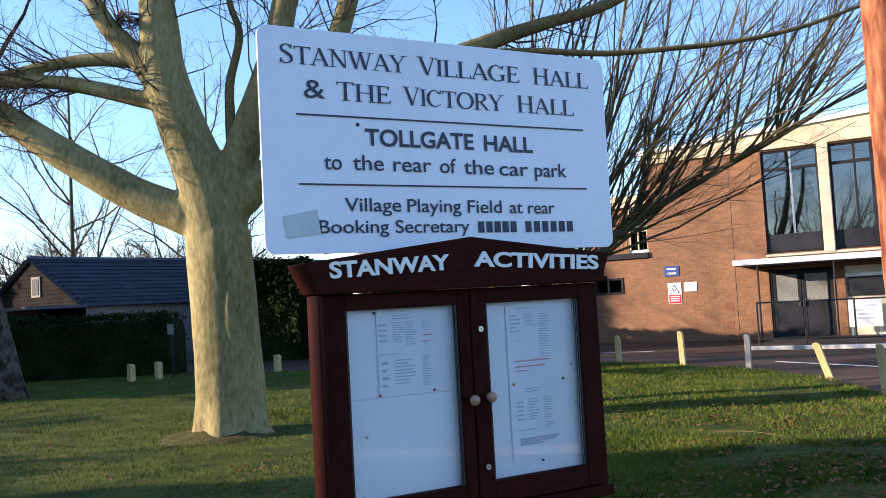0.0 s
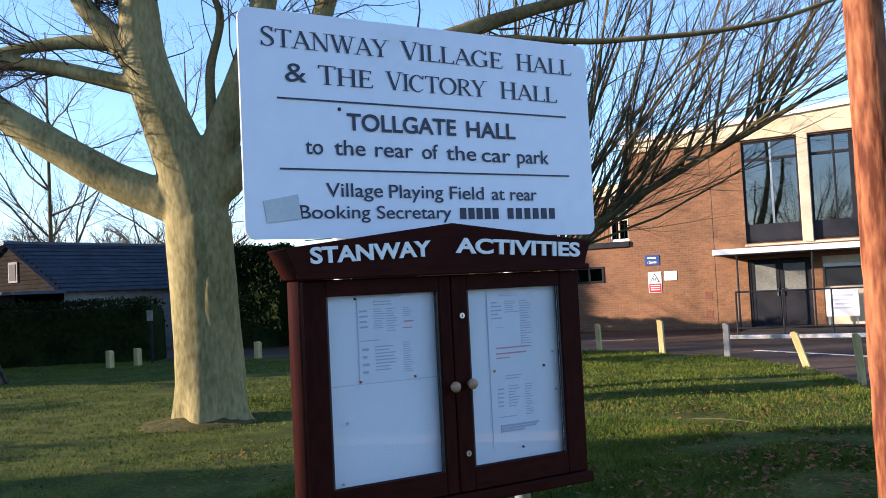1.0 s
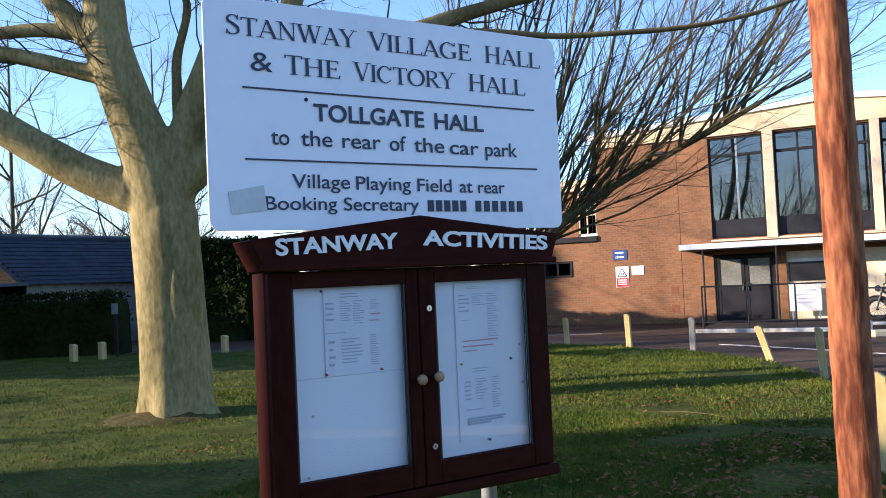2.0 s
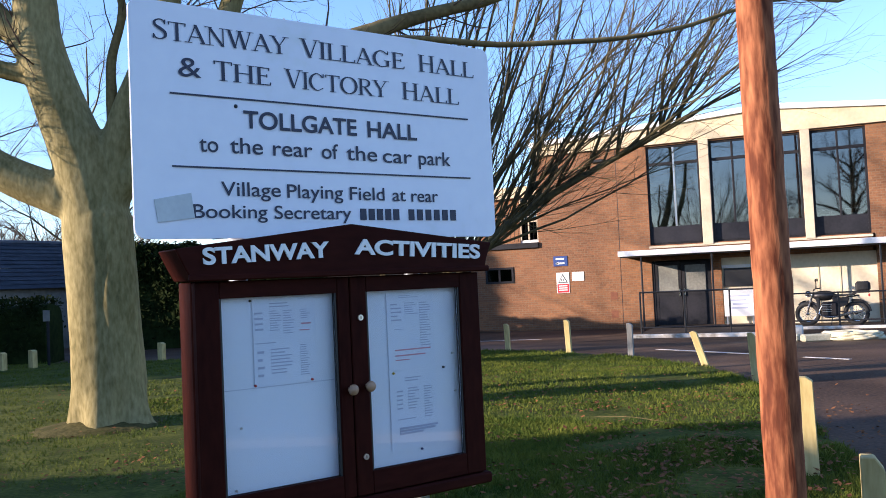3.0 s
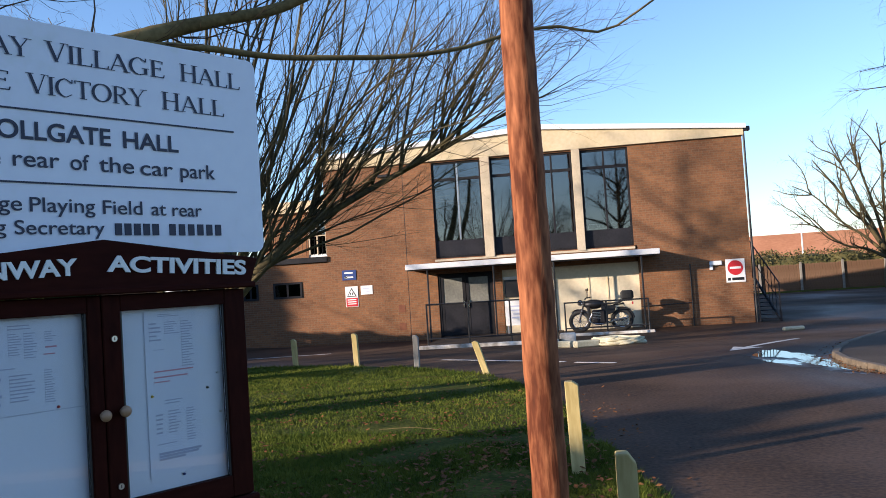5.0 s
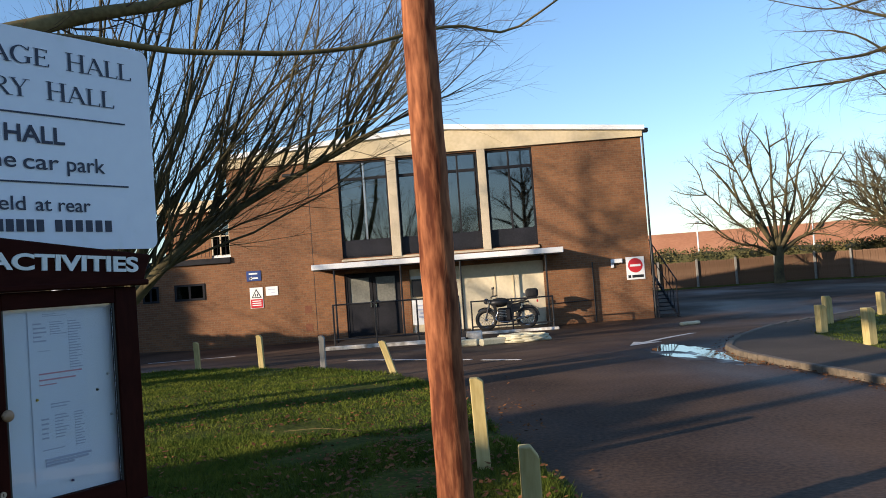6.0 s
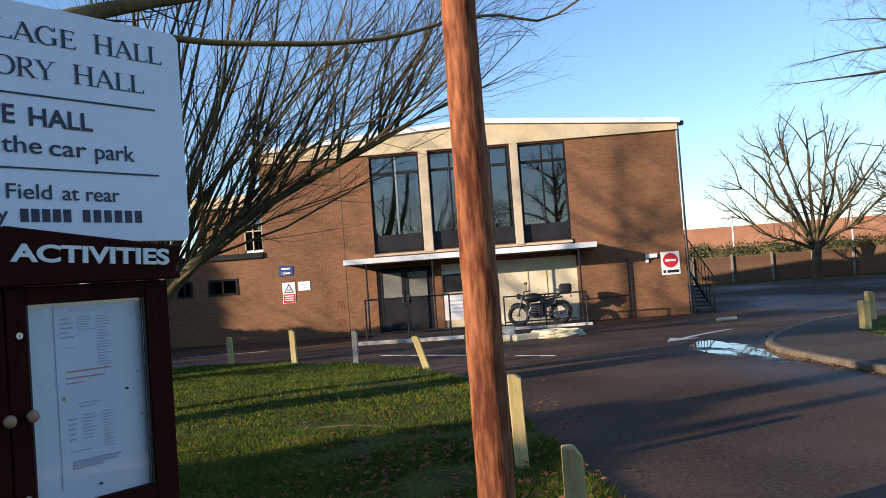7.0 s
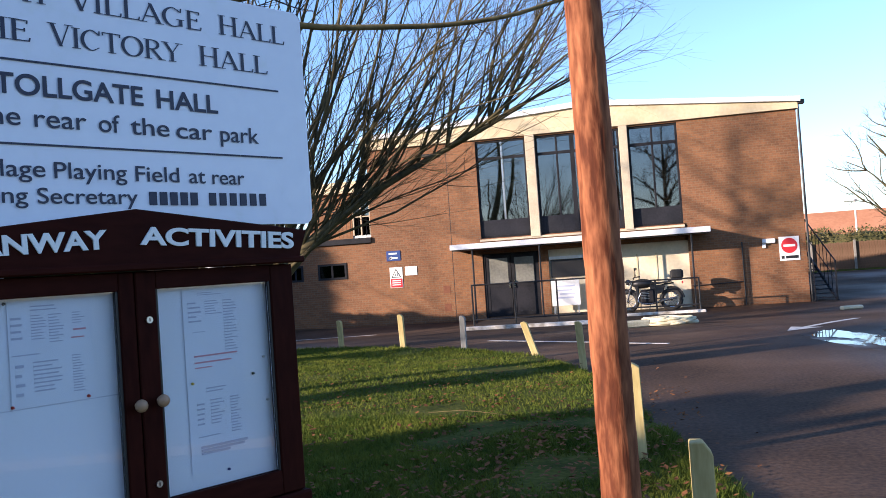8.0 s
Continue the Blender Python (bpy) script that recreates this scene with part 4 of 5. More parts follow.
sheet(0.184, 1.290, 0.376, 1.532, [(0.235, 1.505, 0.30, 1.522, 2), (0.19, 1.44, 0.215, 1.50, 4), (0.235, 1.44, 0.27, 1.50, 9), (0.275, 1.43, 0.31, 1.50, 10), (0.33, 1.47, 0.36, 1.50, 5), (0.19, 1.405, 0.25, 1.413, 1), (0.195, 1.31, 0.215, 1.395, 4), (0.235, 1.32, 0.30, 1.395, 8), (0.325, 1.31, 0.355, 1.40, 14)],
      [(0.33, 1.455, 0.36, 1.459), (0.325, 1.437, 0.355, 1.440)])
sheet(0.617, 1.292, 0.789, 1.530, [(0.662, 1.512, 0.732, 1.522, 2), (0.632, 1.44, 0.672, 1.50, 5), (0.682, 1.46, 0.732, 1.50, 6), (0.737, 1.36, 0.777, 1.50, 18), (0.642, 1.415, 0.692, 1.42, 1)],
      [(0.642, 1.352, 0.772, 1.356), (0.642, 1.335, 0.752, 1.339), (0.642, 1.322, 0.692, 1.325)])
sheet(0.617, 1.050, 0.789, 1.289, [(0.672, 1.255, 0.732, 1.272, 2), (0.642, 1.17, 0.672, 1.235, 5), (0.682, 1.17, 0.722, 1.24, 8), (0.742, 1.14, 0.772, 1.24, 13), (0.642, 1.14, 0.712, 1.147, 1)])
bars(cs, [(0.647, 1.105, 0.777, 1.111), (0.647, 1.113, 0.787, 1.119), (0.647, 1.097, 0.732, 1.103)], M_PRINT, -0.0815, "print")
for x, z, m in ((0.185, 1.295, M_RED), (0.358, 1.296, M_RED), (0.178, 1.528, M_BLACK), (0.09, 1.36, M_BLACK), (0.14, 1.185, M_STEEL), (0.818, 1.288, M_BLACK), (0.724, 1.045, M_BLUE), (0.632, 1.285, M_YELLOW), (0.86, 1.21, M_STEEL), (0.855, 1.33, M_STEEL), (0.12, 1.02, M_STEEL)):
    b = bmesh.new()
    bmesh.ops.create_cone(b, cap_ends=True, segments=10, radius1=0.004, radius2=0.0028, depth=0.006, matrix=pose(x, -0.0815, z, 90))
    part("drawing_pin", b, m, cs)
part("board_joint", box(0.041, -0.0757, 1.2875, 0.466, -0.0751, 1.2890), M_PRINT, cs)

# ---------------- telegraph pole and bollards ----------------
t = thing("telegraph_pole", pose(-0.118, 4.30, 0), "new reddish-brown timber telegraph pole", "pole")
rng = random.Random(21)
lean = Vector((-0.004, -0.004, 1))
T = Tubes()
zs = [-0.1 + 0.075 * i for i in range(124)]
T.add([lean * z + Vector((0.0012 * rng.gauss(0, 1), 0.0012 * rng.gauss(0, 1), 0)) for z in zs], [0.0905 - 0.0032 * z + 0.0004 * rng.gauss(0, 1) for z in zs], 48)
for i, v in enumerate(T.v):
    a = math.atan2(v.y, v.x)
    k = 0.0025 * noise.noise((math.cos(a) * 5, math.sin(a) * 5, v.z * 0.7)) + 0.0028 * noise.noise((math.cos(a) * 16, math.sin(a) * 16, v.z * 2.2))
    T.v[i] = v + Vector((math.cos(a), math.sin(a), 0)) * k
part("shaft", T.mesh("shaft"), M_POLE, t, "", True)
for z, a in ((0.95, -70), (1.32, -95), (1.95, -75), (2.7, -110), (0.45, -85), (3.1, -60)):
    b = bmesh.new()
    bmesh.ops.create_uvsphere(b, u_segments=10, v_segments=8, radius=0.026, matrix=Matrix.Translation(lean * z + (0.074 - 0.0032 * z) * Vector((math.cos(radians(a)), math.sin(radians(a)), 0))) @ Matrix.Diagonal((0.9, 0.6, 1.3, 1)))
    part("knot", b, M_POLE, t, "", True)


def bollard(x, y, h, w, lean_x, material, label, chamfer=0.04, turn=0.0, group="timber bollards"):
    t = thing("bollard", pose(x, y, ground_z(x, y), 0, 0, turn) @ pose(0, 0, 0, 0, lean_x, 0), label, "bollard", group)
    b = prism([(-w / 2, -0.12), (w / 2, -0.12), (w / 2, h - chamfer), (w * 0.1, h), (-w / 2, h)], -w / 2, w / 2, None, 0.006)
    part("post", b, material, t)
    return t


L1, L2 = "square weathered timber bollard at the lawn's edge", "grey weathered timber bollard at the lawn's edge"
bollard(-5.95, 17.75, 0.62, 0.10, -2, M_POST, L1)
bollard(-4.47, 17.18, 0.70, 0.105, -2, M_POST, L1)
bollard(-3.04, 16.14, 0.66, 0.10, 0, M_POSTGREY, L2)
bollard(-1.55, 14.57, 0.62, 0.105, -17, M_POST, "leaning timber bollard at the lawn's edge")
bollard(-0.70, 12.70, 0.68, 0.10, -3, M_POST, L1)
bollard(-0.02, 6.89, 0.75, 0.105, -1, M_POST, L1, 0.03)
bollard(0.26, 4.62, 0.64, 0.105, 0, M_POST, "pale timber bollard with a slanted top at the lawn's corner", 0.06)
for x, y, h in ((5.98, 13.95, 0.62), (6.22, 16.55, 0.56), (7.2, 18.8, 0.62), (9.45, 21.4, 0.60)):
    bollard(x, y, h, 0.15, -1, M_POST, "stout pale timber bollard on the verge", 0.05, 20)
for x, y in ((-16.7, 14.25), (-16.5, 14.9), (-14.2, 16.55)):
    bollard(x, y, 0.45, 0.14, 0, M_POST, "short brown timber bollard before the hedge", 0.03)
t = thing("post_sign", pose(-16.6, 15.45, 0), "small white plate on a thin steel post", "sign")
part("post", tube([(0, 0, -0.05), (0, 0, 1.3)], 0.035), M_DARKFRAME, t)
part("plate", box(-0.10, -0.05, 1.08, 0.10, -0.035, 1.34), M_BARNWALL, t)

# ---------------- trees ----------------
TX0, TY0 = -7.78, 8.0
rng = random.Random(4)
tr = thing("beech_tree", pose(0.08, 0.08, 0), "large bare tree with smooth pale bark and heavy limbs", "tree")
T = Tubes()
tp = smooth_path([(TX0 + 0.03, TY0, -0.1), (TX0, TY0, 0.25), (TX0 - 0.03, TY0, 1.2), (-7.82, 7.94, 2.3), (-7.80, 7.93, 2.95)], 22)
tr_r = [0.62 if i == 0 else 0.425 + 0.16 * math.exp(-i / 2.2) - 0.0014 * i - max(0, i - 18) * 0.04 for i in range(23)]
tp = [tp[i].lerp(tp[i + 1], k / 3) for i in range(22) for k in range(3)] + [tp[-1]]
tr_r = [tr_r[i] + (tr_r[i + 1] - tr_r[i]) * k / 3 for i in range(22) for k in range(3)] + [tr_r[-1]]
T.add(tp, tr_r, 72)
base_n = len(T.v)
for i, v in enumerate(T.v):
    q = Vector((v.x - TX0, v.y - TY0, 0))
    a = math.atan2(q.y, q.x)
    flare = max(0, 0.55 - v.z) * 0.16 * math.sin(5 * a + 1) + 0.018 * math.sin(3 * a + v.z * 1.3)
    seam = a + 0.93 + 0.10 * noise.noise((0, 3, v.z * 1.6))          # an old healed furrow up the trunk
    flare -= 0.032 * math.exp(-(seam / 0.075) ** 2) * (0.6 + 0.4 * math.sin(v.z * 4)) - 0.012 * math.exp(-((seam - 0.17) / 0.1) ** 2)
    flare += 0.012 * noise.noise((q.x * 3, q.y * 3, v.z * 0.9)) + 0.008 * noise.noise((q.x * 14, q.y * 14, v.z * 3))
    T.v[i] = v + (q.normalized() * flare if q.length > 0 else Vector())
BOUGHS = [
    ([(-7.83, 7.92, 2.45), (-7.93, 7.82, 3.2), (-8.08, 7.70, 3.75), (-8.26, 7.54, 4.6), (-8.28, 7.45, 5.6), (-8.5, 7.3, 7.5), (-8.4, 7.2, 9.5)], 0.37, 0.12),
    ([(-8.22, 7.55, 4.2), (-8.45, 7.42, 4.65), (-8.66, 7.28, 4.95), (-8.92, 7.10, 5.4), (-9.3, 6.8, 6.6), (-9.5, 6.6, 8.2)], 0.17, 0.07),
    ([(-7.75, 7.95, 2.55), (-7.62, 8.0, 3.1), (-7.45, 8.07, 3.7), (-7.14, 8.19, 4.5), (-6.89, 8.27, 5.4), (-6.6, 8.4, 7.2), (-6.7, 8.6, 9.0)], 0.27, 0.08),
    ([(-7.70, 7.97, 2.80), (-7.42, 8.10, 3.05), (-7.0, 8.3, 3.45), (-6.5, 8.5, 4.4), (-6.0, 8.7, 6.0), (-5.8, 8.9, 7.5)], 0.24, 0.07),
    ([(-7.85, 7.90, 2.55), (-8.10, 7.75, 2.76), (-8.68, 7.40, 3.07), (-9.45, 6.91, 3.65), (-10.15, 6.46, 4.23), (-11.2, 5.8, 4.95), (-12.6, 5.2, 5.8)], 0.27, 0.10),
    ([(-8.10, 7.62, 4.15), (-8.5, 7.42, 4.25), (-9.32, 6.92, 4.50), (-10.13, 6.45, 4.58), (-11.2, 5.9, 4.8)], 0.125, 0.05),
    ([(-8.62, 7.31, 4.74), (-9.0, 7.1, 4.78), (-9.49, 6.81, 4.73), (-10.12, 6.45, 4.64), (-11.0, 6.0, 4.9)], 0.10, 0.05),
    ([(-7.62, 8.0, 3.55), (-7.58, 7.95, 4.0), (-7.56, 7.95, 4.41), (-7.42, 8.0, 5.0), (-7.49, 7.91, 5.5), (-7.4, 7.9, 6.5)], 0.07, 0.03),
    ([(-6.95, 8.32, 3.5), (-6.2, 7.8, 3.72), (-5.2, 7.0, 3.66), (-4.2, 6.3, 3.52), (-3.34, 6.12, 3.57), (-3.07, 6.40, 3.72), (-2.77, 6.67, 3.85), (-2.38, 7.02, 4.01), (-1.9, 7.3, 4.3)], 0.10, 0.04),
    ([(-3.6, 6.1, 3.62), (-3.2, 6.15, 3.55), (-2.8, 6.36, 3.54), (-2.32, 6.65, 3.49), (-1.88, 6.9, 3.5), (-1.39, 7.18, 3.53), (-0.9, 7.46, 3.62), (-0.49, 7.75, 3.78), (-0.05, 8.0, 3.88), (0.4, 8.1, 3.82), (0.9, 8.15, 4.1)], 0.03, 0.009),
]
lines = []
TL = Tubes()
for k, (pts, r0, r1) in enumerate(BOUGHS):
    ln = smooth_path(pts, 26)
    n = len(ln)
    (T if k < 7 else TL).add(ln, [r0 + (r1 - r0) * (i / (n - 1)) ** 1.25 + 0.012 * r0 * rng.gauss(0, 1) for i in range(n)], 14 if r0 > 0.1 else 8)
    lines.append((ln, r0, r1))
tk = part("trunk", T.mesh("trunk"), M_BARK, tr, "", True)
mod = tk.modifiers.new("grown_together", "REMESH")
mod.mode, mod.voxel_size, mod.use_smooth_shade = "VOXEL", 0.024, True
mod = tk.modifiers.new("soften", "SMOOTH")
mod.factor, mod.iterations = 0.5, 7
part("bough", TL.mesh("bough"), M_BOUGH, tr, "thinner brown boughs", True)
W = Tubes()
for k, (ln, r0, r1) in enumerate(lines):
    if k == 9:
        twigs(W, rng, ln, 0.008, 0.75, 16, 1, 0.6, 0.03, 3, 0.5)
    elif k == 8:
        twigs(W, rng, ln, 0.014, 1.0, 10, 1, 0.8, 0.10, 4, 0.3)
    else:
        twigs(W, rng, ln, 0.015 if r0 > 0.12 else 0.011, 1.7, 38 if k != 7 else 8, 2, 0.9, 0.04, 5, 0.4, 0.22)
part("crown", W.mesh("crown"), M_TWIG, tr, "bare twigs with a few buds")
nst = Tubes()
for _ in range(120):
    a, e = rng.uniform(0, 6.28), rng.uniform(-0.4, 0.4)
    c = Vector((-8.46, 7.36, 5.22))
    p = c + 0.15 * Vector((math.cos(a), math.sin(a), e))
    q = c + 0.17 * Vector((math.cos(a + rng.uniform(0.6, 1.6)), math.sin(a + 1.0), e + rng.uniform(-0.3, 0.3)))
    nst.add([p, (p + q) / 2 + Vector((0, 0, 0.02)), q], [0.006, 0.006, 0.004], 3)
tagged(part("bird_nest", nst.mesh("nest"), M_TWIG), "untidy bird nest of dark twigs in the fork", "nest")

b = bmesh.new()
rim = [b.verts.new((TX0 + (0.76 + 0.2 * noise.noise((math.cos(k) * 1.7, math.sin(k) * 1.7, 5))) * math.cos(k * math.pi / 24), TY0 + (0.76 + 0.2 * noise.noise((math.cos(k * 0.7) * 2, k * 0.4, 6))) * math.sin(k * math.pi / 24), 0.045)) for k in range(48)]
hub = b.verts.new((TX0, TY0, 0.20))
for k in range(48):
    b.faces.new((rim[k], rim[(k + 1) % 48], hub))
solid("soil_ring", b, M_SOIL, "bare brown soil and litter round the tree foot", "soil", "structure", smooth=True)

# leaning many-stemmed tree behind the notice case
rng = random.Random(9)
tr = thing("many_stemmed_tree", pose(0, 0, 0), "bare many-stemmed tree fanning out from a leaning trunk", "tree")
T, W = Tubes(), Tubes()
leader = smooth_path([(-5.6, 10.95, -0.1), (-5.15, 11.0, 0.75), (-4.75, 11.03, 1.30), (-4.45, 11.03, 1.58), (-4.13, 11.03, 1.88), (-3.81, 11.03, 2.14), (-3.2, 11.05, 2.54), (-2.3, 11.1, 2.98), (-1.46, 11.15, 3.36), (-0.6, 11.3, 3.85)], 40)
T.add(leader, [0.15 * (1 - i / 40) ** 1.1 + 0.008 for i in range(41)], 12)
for k in range(78):
    u = rng.random()
    low = k % 5 < 2
    if low:                                   # upright stems from the foot
        i0 = int(rng.uniform(5, 14))
        ang = radians(rng.uniform(58, 118))
        ln = rng.uniform(4.5, 6.5)
    else:                                     # slanting shoots along the leader
        i0 = int(10 + 27 * u)
        ang = radians(rng.uniform(26, 78) + 6 * (1 - u))
        ln = rng.uniform(2.8, 4.6) * (1.15 - 0.55 * u)
    p = leader[i0].copy()
    d = Vector((math.cos(ang) * 0.97, rng.uniform(-0.28, 0.32), math.sin(ang))).normalized()
    pts = [p.copy()]
    steps = 12
    for i in range(steps):
        d = (d + Vector((rng.gauss(0.008, 0.085), rng.gauss(0, 0.085), rng.gauss(0, 0.085)))).normalized()
        p = p + d * (ln / steps)
        pts.append(p.copy())
    r = rng.uniform(0.024, 0.045) if low else rng.uniform(0.014, 0.032)
    T.add(pts, [r * (1 - 0.8 * i / steps) for i in range(steps + 1)], 6)
    twigs(W, rng, pts, max(0.006, r * 0.34), 1.5, 9, 1, 0.5, 0.02, 4, 0.12, 0.15)
part("trunk", T.mesh("trunk"), M_STEM, tr, "", True)
part("crown", W.mesh("crown"), M_STEM, tr, "fine bare upswept shoots")


def bare_tree(x, y, h, r, seed, label, bark=M_STEM, spread=0.75, limbs=9, fork_at=0.22, level=2, name="tree", tw=14, lean=(0, 0), thick=1.0, crown=1.0):
    """A bare winter tree: a tapered trunk, limbs, and shoots of shoots."""
    rng = random.Random(seed)
    t = thing(name, pose(x, y, ground_z(x, y)), label, "tree")
    T, W = Tubes(), Tubes()
    tp = smooth_path([(0, 0, -0.1), (lean[0] * 0.3, lean[1] * 0.3, h * 0.15), (lean[0], lean[1], h * 0.4 * crown), (lean[0] * 1.3, lean[1] * 1.3, h * 0.75 * crown), (lean[0] * 1.2, lean[1], h * crown)], 16)
    T.add(tp, [r * (1.25 if i == 0 else 1) * (1 - 0.9 * (i / 16) ** 0.9) + 0.01 for i in range(17)], 12)
    for k in range(limbs):
        u = fork_at + (0.85 - fork_at) * k / limbs
        p = tp[int(u * 16)]
        a = k * 2.4 + rng.uniform(-0.4, 0.4)
        d = Vector((math.cos(a) * spread * 1.4, math.sin(a) * spread * 1.4, 0.75))
        ln = h * (0.62 - (0.35 if crown == 1 else 0.1) * u) * rng.uniform(0.85, 1.15)
        line = wander(rng, p, d, ln, 9, 0.11, 0.035)
        rr = r * (0.5 - 0.3 * u)
        T.add(line, [rr * (1 - 0.85 * i / 9) + 0.004 for i in range(10)], 8)
        twigs(W, rng, line, rr * 0.35 * thick, ln * 0.46, tw, level, 0.75, 0.04, 4, 0.15)
    twigs(W, rng, tp[6:], r * 0.15 * thick, h * 0.25, tw, level, 0.8, 0.05, 4, 0.2)
    part("trunk", T.mesh("trunk"), bark, t, "", True)
    part("crown", W.mesh("crown"), M_STEM if thick > 1.5 else M_TWIG, t, "bare twigs")
    return t


bare_tree(-16.45, 11.05, 12, 0.30, 31, "bare tree with patchy dark and pale bark", M_BIRCH, 0.6, 5, 0.45, 2, "birch_tree", 4, (-1.1, -0.6), 1.0)


def spreading_tree(x, y, seed, label, limbs, wide, high):
    """A short trunk that forks low into arching limbs with a wide open crown."""
    rng = random.Random(seed)
    t = thing("tree", pose(x, y, ground_z(x, y)), label, "tree")
    T, W = Tubes(), Tubes()
    T.add(smooth_path([(0, 0, -0.1), (-0.05, 0, 0.7), (0.05, 0, 1.5), (0.1, 0, 2.3)], 10), [0.34 - 0.010 * i + (0.10 if i == 0 else 0) for i in range(11)], 12)
    for k in range(limbs):
        a = radians(14 + 152 * (k + rng.uniform(0.2, 0.8)) / limbs)
        tip = Vector((wide * math.cos(a), rng.uniform(-0.4, 0.4) * wide, 2.0 + (high - 2.0) * math.sin(a) * rng.uniform(0.85, 1.0)))
        start = Vector((0.12 * math.cos(a), 0, 1.7 + 0.5 * rng.random()))
        mid = start.lerp(tip, 0.45) + Vector((0, 0, 0.5 * math.sin(a) - 0.25))
        line = smooth_path([start, start.lerp(mid, 0.5) + Vector((0, 0, 0.15)), mid, mid.lerp(tip, 0.55) + Vector((rng.uniform(-0.4, 0.4), 0, rng.uniform(0, 0.5))), tip], 14)
        r = rng.uniform(0.10, 0.16)
        T.add(line, [r * (1 - 0.88 * (i / 14) ** 0.8) + 0.01 for i in range(15)], 8)
        for _ in range(7):
            i0 = rng.randint(3, 11)
            d = (line[i0 + 1] - line[i0]).normalized() + Vector((rng.gauss(0, 0.55), rng.gauss(0, 0.5), rng.gauss(0.15, 0.4)))
            sub = wander(rng, line[i0], d, rng.uniform(1.8, 3.2), 7, 0.15, 0.03)
            T.add(sub, [r * 0.38 * (1 - 0.85 * i / 7) + 0.008 for i in range(8)], 6)
            twigs(W, rng, sub, 0.016, 1.1, 10, 1, 0.85, 0.02, 4, 0.2, 0.22)
        twigs(W, rng, line, 0.018, 1.4, 18, 1, 0.85, 0.02, 4, 0.3, 0.22)
    part("trunk", T.mesh("trunk"), M_STEM, t, "", True)
    part("crown", W.mesh("crown"), M_STEM, t, "bare twigs")
    return t


spreading_tree(18.1, 54.8, 33, "bare spreading tree before the board fence", 11, 5.8, 10.2)
bare_tree(26.5, 54.0, 11.5, 0.3, 34, "bare tree with a dense dark crown by the fence", M_STEM, 0.7, 14, 0.3, 2, "tree", 18, (0, 0), 2.2, 0.42)
bare_tree(33.0, 53.0, 9.0, 0.3, 38, "bare tree with a dense dark crown by the fence", M_STEM, 1.1, 14, 0.12, 2, "tree", 18, (0, 0), 2.2, 0.42)
bare_tree(-36.0, 30.0, 8.0, 0.28, 36, "bare tree behind the old barn", M_STEM, 1.1, 14, 0.15, 2, "tree", 16, (0, 0), 1.4, 0.42)
bare_tree(-33.0, 32.0, 8.5, 0.28, 37, "bare tree behind the old barn", M_STEM, 1.1, 14, 0.15, 2, "tree", 16, (0, 0), 1.4, 0.42)
bare_tree(-42.0, 31.0, 10.0, 0.28, 39, "bare tree behind the old barn", M_STEM, 1.1, 14, 0.15, 2, "tree", 16, (0, 0), 1.4, 0.42)
bare_tree(-34.0, 26.0, 14, 0.15, 71, "tall bare tree with fine reddish twigs", M_STEM, 0.8, 16, 0.2, 2, "tree", 12, (0, 0), 0.9)
bare_tree(-27.0, 27.5, 12, 0.14, 72, "tall bare tree with fine reddish twigs", M_STEM, 0.8, 14, 0.2, 2, "tree", 12, (0, 0), 0.9)
# unseen trees added behind and beside the camera to shade lawn and hall
for x, y, h, sd in ((-13.6, -0.4, 15, 41), (-25.1, 4.8, 15, 49), (-25.9, 7.0, 13.5, 42), (-24.5, 5.6, 13, 46), (14.0, -14.0, 13, 44), (4.0, -24.0, 13, 45)):
    bare_tree(x, y, h, 0.4, sd, "tall bare tree added out of view", M_STEM, 0.8, 12 if y < 3 else 7, 0.5 if y < 3 else 0.25, 1, "tree", 9 if y < 3 else 5, (0, 0), 1.2)
# slim unseen trunks added so that their shadows stripe the drive
for x, y, sd in ((-16.6, -3.7, 50), (-13.6, -6.3, 52)):
    bare_tree(x, y, 11, 0.3, sd, "slender bare tree with few limbs, added out of view for its trunk shadow", M_STEM, 0.5, 3, 0.75, 1, "tree", 4, (0, 0), 0.8)
bare_tree(-27.5, 8.2, 15, 0.24, 47, "tall bare tree with dense twigs, added out of view to dapple the hall", M_STEM, 0.85, 11, 0.35, 2, "tree", 12, (0, 0), 1.2)
